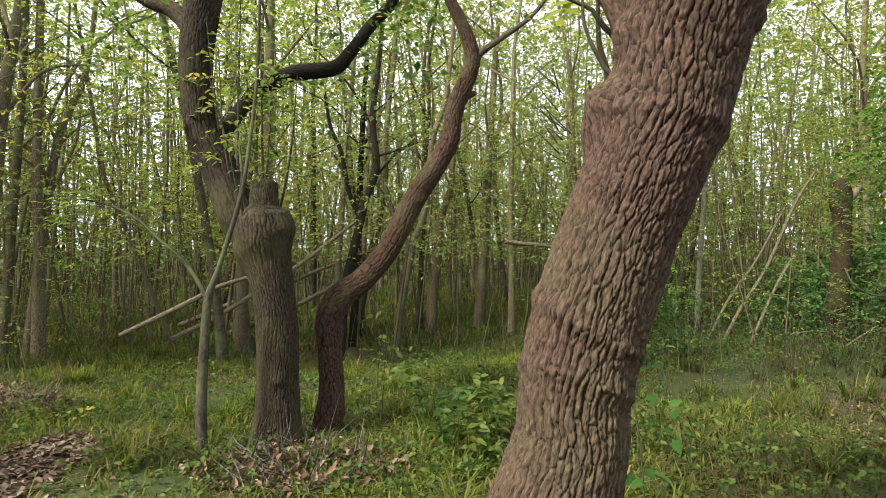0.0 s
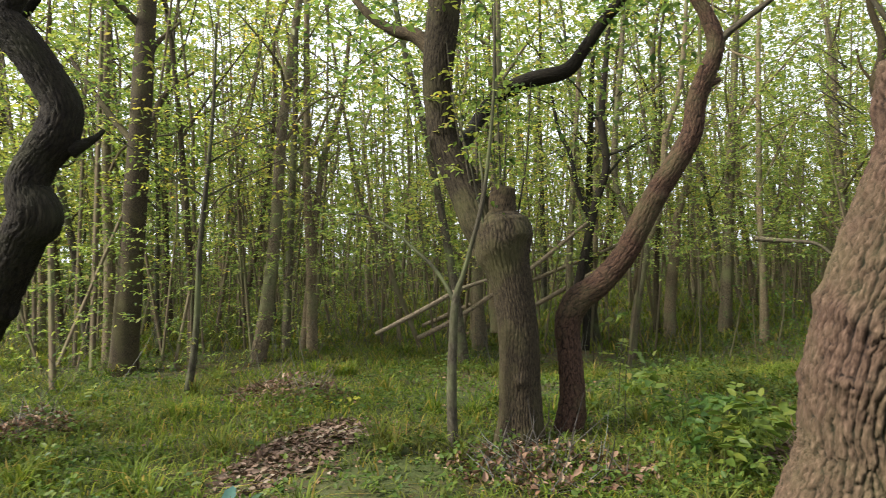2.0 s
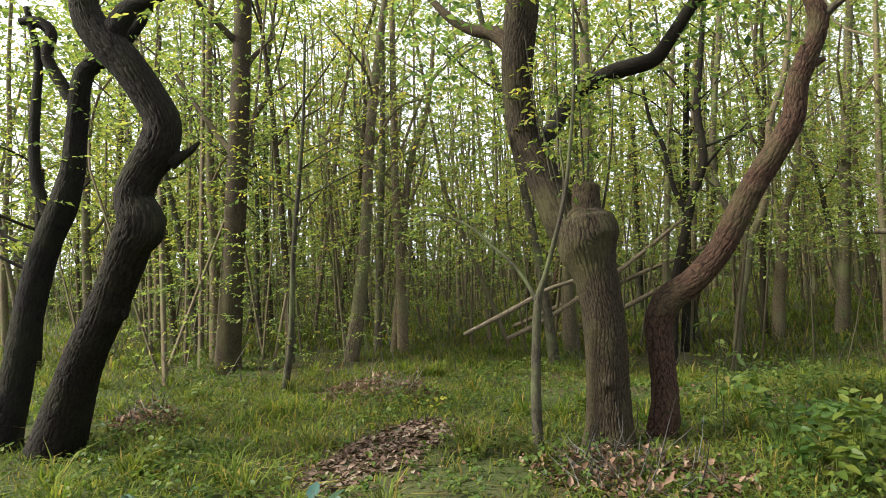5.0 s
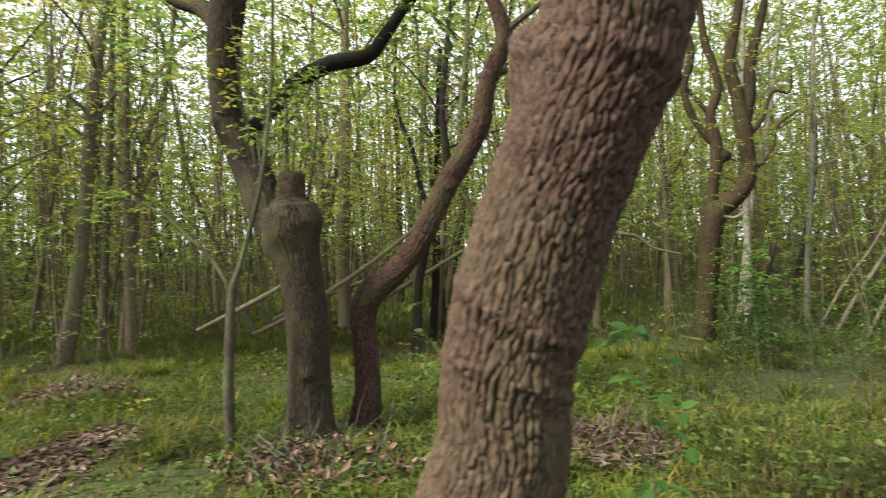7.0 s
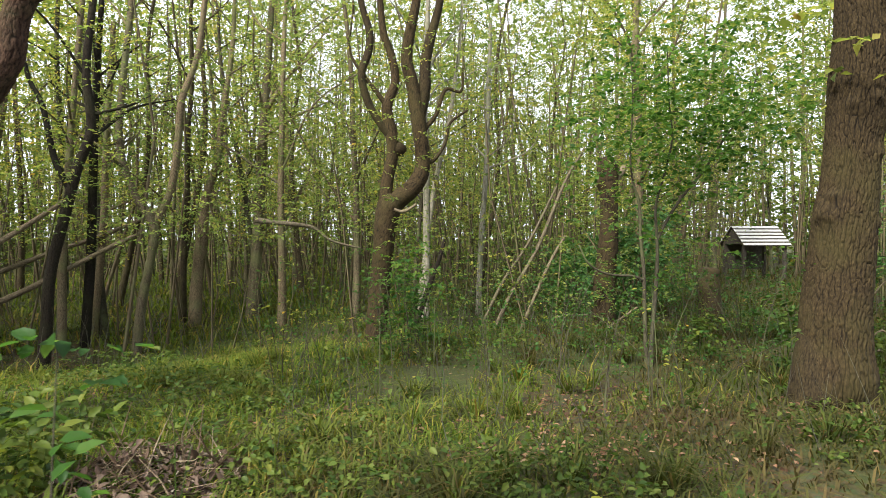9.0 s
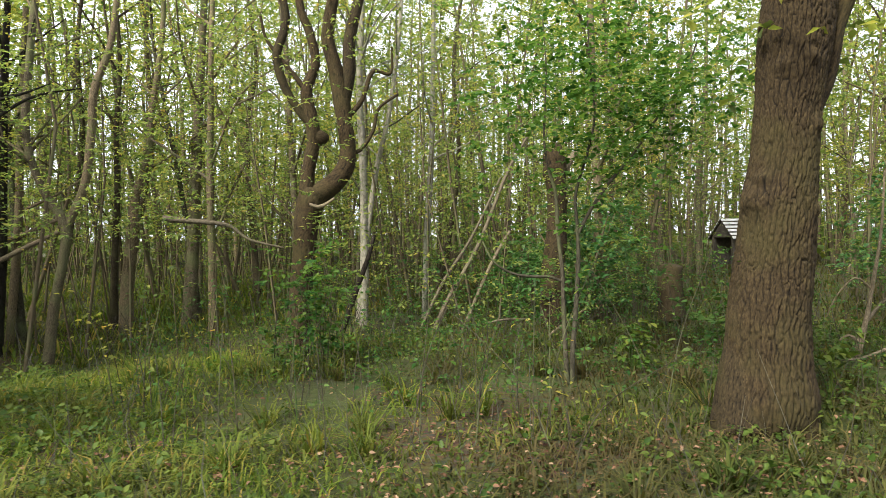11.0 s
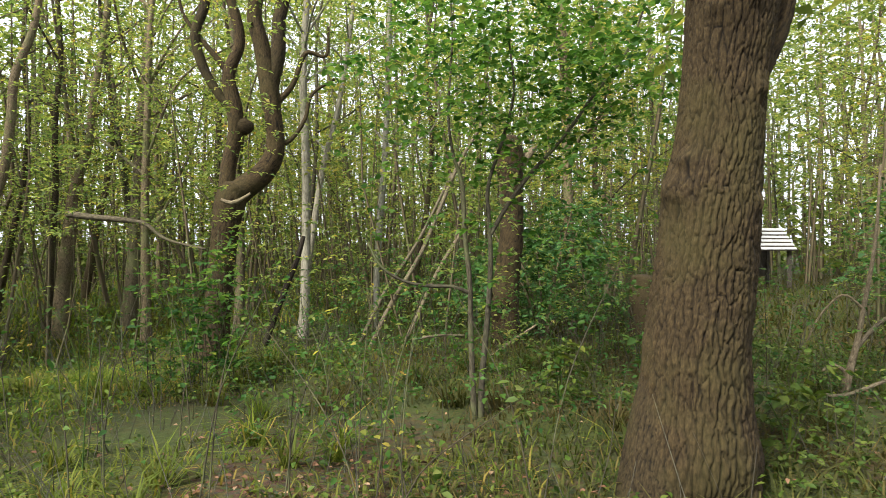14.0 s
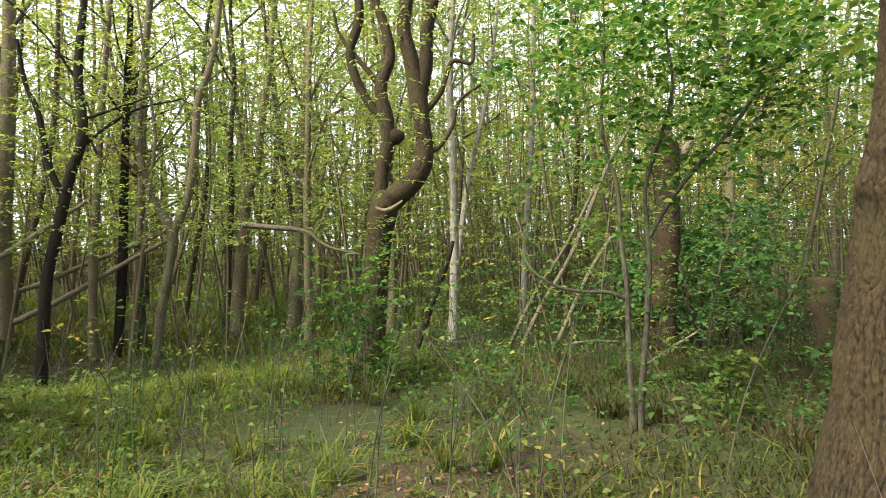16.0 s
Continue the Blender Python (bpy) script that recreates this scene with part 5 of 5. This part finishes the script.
def herbs():
    """Low broad-leaved plants among the grass."""
    r = np.random.default_rng(130)
    n = 14000
    ang = np.radians(r.uniform(-62, 78, n))
    dist = 1.6 + 12 * r.random(n) ** 0.7
    x, y = 2.0 - np.sin(ang) * dist, 0.6 + np.cos(ang) * dist
    bed = lattice(x * 0.9 + 40, y * 0.9 + 40, 4000, 133) + 0.4 * lattice(x * 2.4 + 40, y * 2.4 + 40, 4000, 134)
    ok = (bed + r.normal(0, 0.12, n) > 0.62) & (((x + 2.95) / 0.4) ** 2 + ((y - 4.4) / 1.0) ** 2 > 1)
    x, y, bed = x[ok], y[ok], bed[ok]
    n = len(x)
    c = np.column_stack([x, y, ground_height(x, y) + 0.02 + r.random(n) * np.clip((bed - 0.5) * 0.45, 0.05, 0.3)])
    c, w, s = sprays(c, 5, 0.14, 0.05, 131, flat=0.5)
    v, f = leaves_mesh(c, w, s, wide=0.65, seed=132, full=True)
    tagged(new("low_herbs", mesh("low_herbs", v, f, HERB_LEAF)), "small green broad-leaved herbs among grass", "herbs", kind="stuff")


def litter(name, spots, label, seed, size=0.07, high=0.03):
    r = np.random.default_rng(seed)
    c = []
    for x, y, rx, ry, n in spots:
        a, d = r.uniform(0, 6.28, n), np.sqrt(r.random(n))
        c.append(np.column_stack([x + np.cos(a) * d * rx, y + np.sin(a) * d * ry, r.random(n) * high]))
    c = np.vstack(c)
    c[:, 2] += ground_height(c[:, 0], c[:, 1]) + 0.01
    w = np.column_stack([r.normal(size=(len(c), 2)), r.normal(0, 0.12, len(c))])
    v, f = leaves_mesh(c, w, size * r.uniform(0.5, 1.2, len(c)), wide=0.6, fold=0.35, full=True, seed=seed + 1)
    tagged(new(name, mesh(name, v, f, FALLEN)), label, "fallen leaves", kind="stuff")


def brush_pile(x, y, rx, ry, high, n, label, seed):
    """A heap of dead twigs and curled leaves."""
    r = np.random.default_rng(seed)
    pile = thing("brush_pile", (x, y, 0), label, "brush pile")
    a, d = r.uniform(0, 6.28, n), np.sqrt(r.random(n))
    base = np.column_stack([np.cos(a) * d * rx, np.sin(a) * d * ry, r.random(n) * high * (1 - d)])
    way = np.column_stack([r.normal(size=(n, 2)), r.normal(0.25, 0.35, n)])
    top = base + way / np.linalg.norm(way, axis=1)[:, None] * r.uniform(0.12, 0.5, n)[:, None]
    top[:, 2] = np.maximum(top[:, 2], 0.02)
    v, f = strips(base, top, r.uniform(0.003, 0.009, n), seed + 1)
    part("brushwood", mesh("brushwood", v, f, BRUSH), pile)
    m = n * 2
    a, d = r.uniform(0, 6.28, m), np.sqrt(r.random(m))
    c = np.column_stack([np.cos(a) * d * rx * 1.1, np.sin(a) * d * ry * 1.1, 0.02 + r.random(m) * high * (1.05 - d)])
    v, f = leaves_mesh(c, r.normal(size=(m, 3)), r.uniform(0.03, 0.08, m), wide=0.6, fold=0.6, full=True, seed=seed + 2)
    part("dead_leaves", mesh("dead_leaves", v, f, FALLEN), pile)


def leafy_plant(x, y, tall, stems, leaf, mat, name, label, seed, spread=0.25, per=7, bare=0.2, rad=0.006):
    """An upright plant or seedling: thin stems with leaves in pairs along them."""
    r = np.random.default_rng(seed)
    z = float(ground_height(x, y))
    plant = thing(name, (x, y, z), label, "plant", "undergrowth plants")
    spots = []
    for k in range(stems):
        lean = r.normal(0, spread, 2)
        h = tall * r.uniform(0.7, 1.05)
        foot = r.normal(0, 0.05 if stems > 1 else 0, 2)
        run = [(x + foot[0], y + foot[1], z - 0.02, rad), (x + foot[0] + lean[0] * 0.3 * h, y + foot[1] + lean[1] * 0.3 * h, z + h * 0.5, rad * 0.75),
               (x + foot[0] + lean[0] * h, y + foot[1] + lean[1] * h, z + h, rad * 0.35)]
        limb("stem", run, plant, GREY_BARK if mat is not HERB_LEAF else mat, sides=5, step=0.12, seed=seed + k)
        spots.append(along_points(run, max(3, int(h * 9)), 0.03, seed + 10 + k, bare))
    foliage("leaves", np.vstack(spots), per, 0.16 + 0.05 * tall, leaf, mat, plant, seed + 30, full=True, wide=0.6, flat=0.3)


grass()
herbs()
litter("leaf_litter_path", [(-2.95, 4.4, 0.36, 0.95, 900), (-2.8, 5.2, 0.45, 0.3, 160), (-2.85, 4.4, 0.55, 1.2, 160)], "reddish-brown fallen leaves on a bare path", 140)
litter("scattered_leaves", [(2, 7, 9, 5, 1800), (3.6, 4.9, 0.9, 0.3, 200), (-0.9, 4.7, 0.8, 0.5, 300), (6.0, 5.2, 0.8, 0.6, 200), (4.4, 5.4, 1.8, 1.0, 700), (2.1, 5.9, 0.7, 0.5, 120)],
       "scattered brown fallen leaves in the grass", 142, 0.042, 0.08)
brush_pile(-1.05, 4.6, 0.75, 0.42, 0.22, 220, "heap of dead twigs and leaves by a pollarded oak", 150)
brush_pile(-4.25, 6.2, 0.75, 0.5, 0.32, 260, "mound of dead brushwood and bramble", 155)
brush_pile(-5.9, 4.4, 0.45, 0.35, 0.26, 160, "small dark heap of dead brushwood", 160)
brush_pile(0.95, 5.1, 0.5, 0.4, 0.3, 240, "loose heap of dead twigs in grass", 165)
for k, (x, y) in enumerate(((0.2, 5.2), (0.38, 5.05), (0.05, 4.95), (0.3, 4.75), (0.55, 5.3), (-0.1, 5.4))):
    leafy_plant(x, y, 0.55, 3, 0.10, HERB_LEAF, "nettle_clump", "bright green broad-leaved nettle clump", 170 + 3 * k, 0.2, 5)
leafy_plant(-0.56, 5.75, 1.25, 2, 0.07, LEAF, "leafy_seedling", "slender tree seedling with sparse green leaves", 200, 0.25, 6, 0.15)
leafy_plant(1.06, 3.3, 1.05, 1, 0.085, MAPLE_LEAF, "broadleaf_seedling", "young broad-leaved shoot beside the leaning oak", 205, 0.12, 6, 0.35)
for k, (x, y, h) in enumerate(((2.64, 6.66, 1.1), (3.33, 5.9, 0.9), (3.88, 5.9, 1.2), (4.25, 6.0, 1.0), (4.73, 6.1, 0.9), (1.88, 7.3, 1.1), (2.2, 6.2, 0.8), (3.0, 6.8, 1.3), (3.55, 7.0, 1.1), (4.45, 7.2, 1.0))):
    leafy_plant(x, y, h, 2, 0.042, MAPLE_LEAF, "thin_seedling", "thin brown seedling stem with few leaves", 220 + 4 * k, 0.22, 2, 0.3, 0.005)
scatter = np.random.default_rng(333)
for k in range(64):
    x, y = scatter.uniform(1.4, 9.0), scatter.uniform(5.4, 10.4)
    if math.hypot(x - 6.4, y - 5.7) < 0.8 or math.hypot(x - 5.5, y - 7.2) < 0.4:
        continue
    leafy_plant(x, y, scatter.uniform(0.4, 1.5), 2, 0.045, (HERB_LEAF, MAPLE_LEAF, LEAF)[k % 3], "thin_seedling", "thin brown seedling stem with few leaves", 500 + 7 * k, 0.35, 3, 0.2, 0.0045)
for k, (x, y, h) in enumerate(((3.25, 9.0, 1.4), (3.1, 9.3, 1.5), (3.5, 9.2, 1.2), (2.85, 9.1, 1.0), (3.3, 9.5, 1.6))):
    leafy_plant(x, y, h, 4, 0.07, MAPLE_LEAF, "leafy_shrub", "leafy green shrub at the foot of a twisted tree", 270 + 5 * k, 0.22, 7, 0.05)
for k, (x, y, h) in enumerate(((6.3, 7.6, 0.7), (6.9, 7.0, 0.8), (7.3, 6.2, 0.6), (6.6, 6.6, 0.5))):
    leafy_plant(x, y, h, 4, 0.08, HERB_LEAF, "green_shrub", "low dark green shrub near the upright oak", 300 + 5 * k, 0.3, 7, 0.05)
for k, (x, y, h) in enumerate(((1.35, 3.5, 0.7), (1.7, 4.2, 0.9), (2.3, 4.6, 0.7), (2.0, 3.6, 0.6), (2.9, 5.2, 0.8), (1.2, 4.6, 0.8), (-0.15, 4.4, 0.9), (3.4, 4.7, 0.6))):
    leafy_plant(x, y, h, 1, 0.04, HERB_LEAF, "tall_herb", "tall thin green herb stalk in grass", 340 + 5 * k, 0.12, 2, 0.25, 0.004)
for k, (x, y, h) in enumerate(((-2.68, 2.02, 0.5), (-2.5, 2.2, 0.42), (-2.85, 2.25, 0.4), (-2.04, 2.52, 0.48), (-2.2, 2.62, 0.4))):
    leafy_plant(x, y, h, 3, 0.11, GLAUCOUS_LEAF, "broadleaf_plant", "grey-green broad-leaved plant in the grass", 600 + 5 * k, 0.25, 4, 0.4)
leafy_plant(-3.47, 5.79, 0.12, 3, 0.07, YELLOW_LEAF, "yellow_sprig", "small sprig of yellow autumn leaves", 390, 0.4, 3, 0.1, 0.003)
leafy_plant(3.1, 3.9, 0.14, 3, 0.07, YELLOW_LEAF, "yellow_sprig", "small sprig of yellow autumn leaves", 395, 0.4, 3, 0.1, 0.003)


def evergreen_bush(x, y, tall, wide, seed):
    """A dense dark bush: many rising stems and layered leaf sprays."""
    z = float(ground_height(x, y))
    r = np.random.default_rng(seed)
    bush = thing("evergreen_bush", (x, y, z), "dense dark green broad-leaved bush in the thicket", "bush", "thicket bushes")
    for k in range(6):
        a, d = r.uniform(0, 6.28), wide * r.uniform(0.3, 0.8)
        h = tall * r.uniform(0.6, 0.95)
        run = [(x, y, z - 0.03, 0.025), (x + math.cos(a) * d * 0.4, y + math.sin(a) * d * 0.4, z + h * 0.5, 0.017), (x + math.cos(a) * d, y + math.sin(a) * d, z + h, 0.006)]
        limb("stem", run, bush, WOOD_BARK, sides=6, step=0.15, seed=seed + k)
    low = ball_points(150, (x, y, z + tall * 0.38), (wide, wide, tall * 0.34), seed + 10)
    high = ball_points(90, (x + 0.2 * wide, y, z + tall * 0.72), (wide * 0.7, wide * 0.7, tall * 0.28), seed + 11)
    spots = np.vstack([low, high])
    spots[:, 2] = np.maximum(spots[:, 2], z + 0.12)
    foliage("leaves", spots, 8, 0.35, 0.10, BUSH_LEAF, bush, seed + 12, full=True, wide=0.55)


for k, (x, y, h, wide) in enumerate(((7.4, 11.2, 2.2, 1.1), (10.9, 8.0, 3.2, 1.0), (8.4, 12.8, 2.4, 1.1), (12.2, 9.4, 3.4, 1.2), (14.0, 11.6, 3.0, 1.2), (7.0, 12.6, 1.6, 0.9))):
    evergreen_bush(x, y, h, wide, 420 + 20 * k)
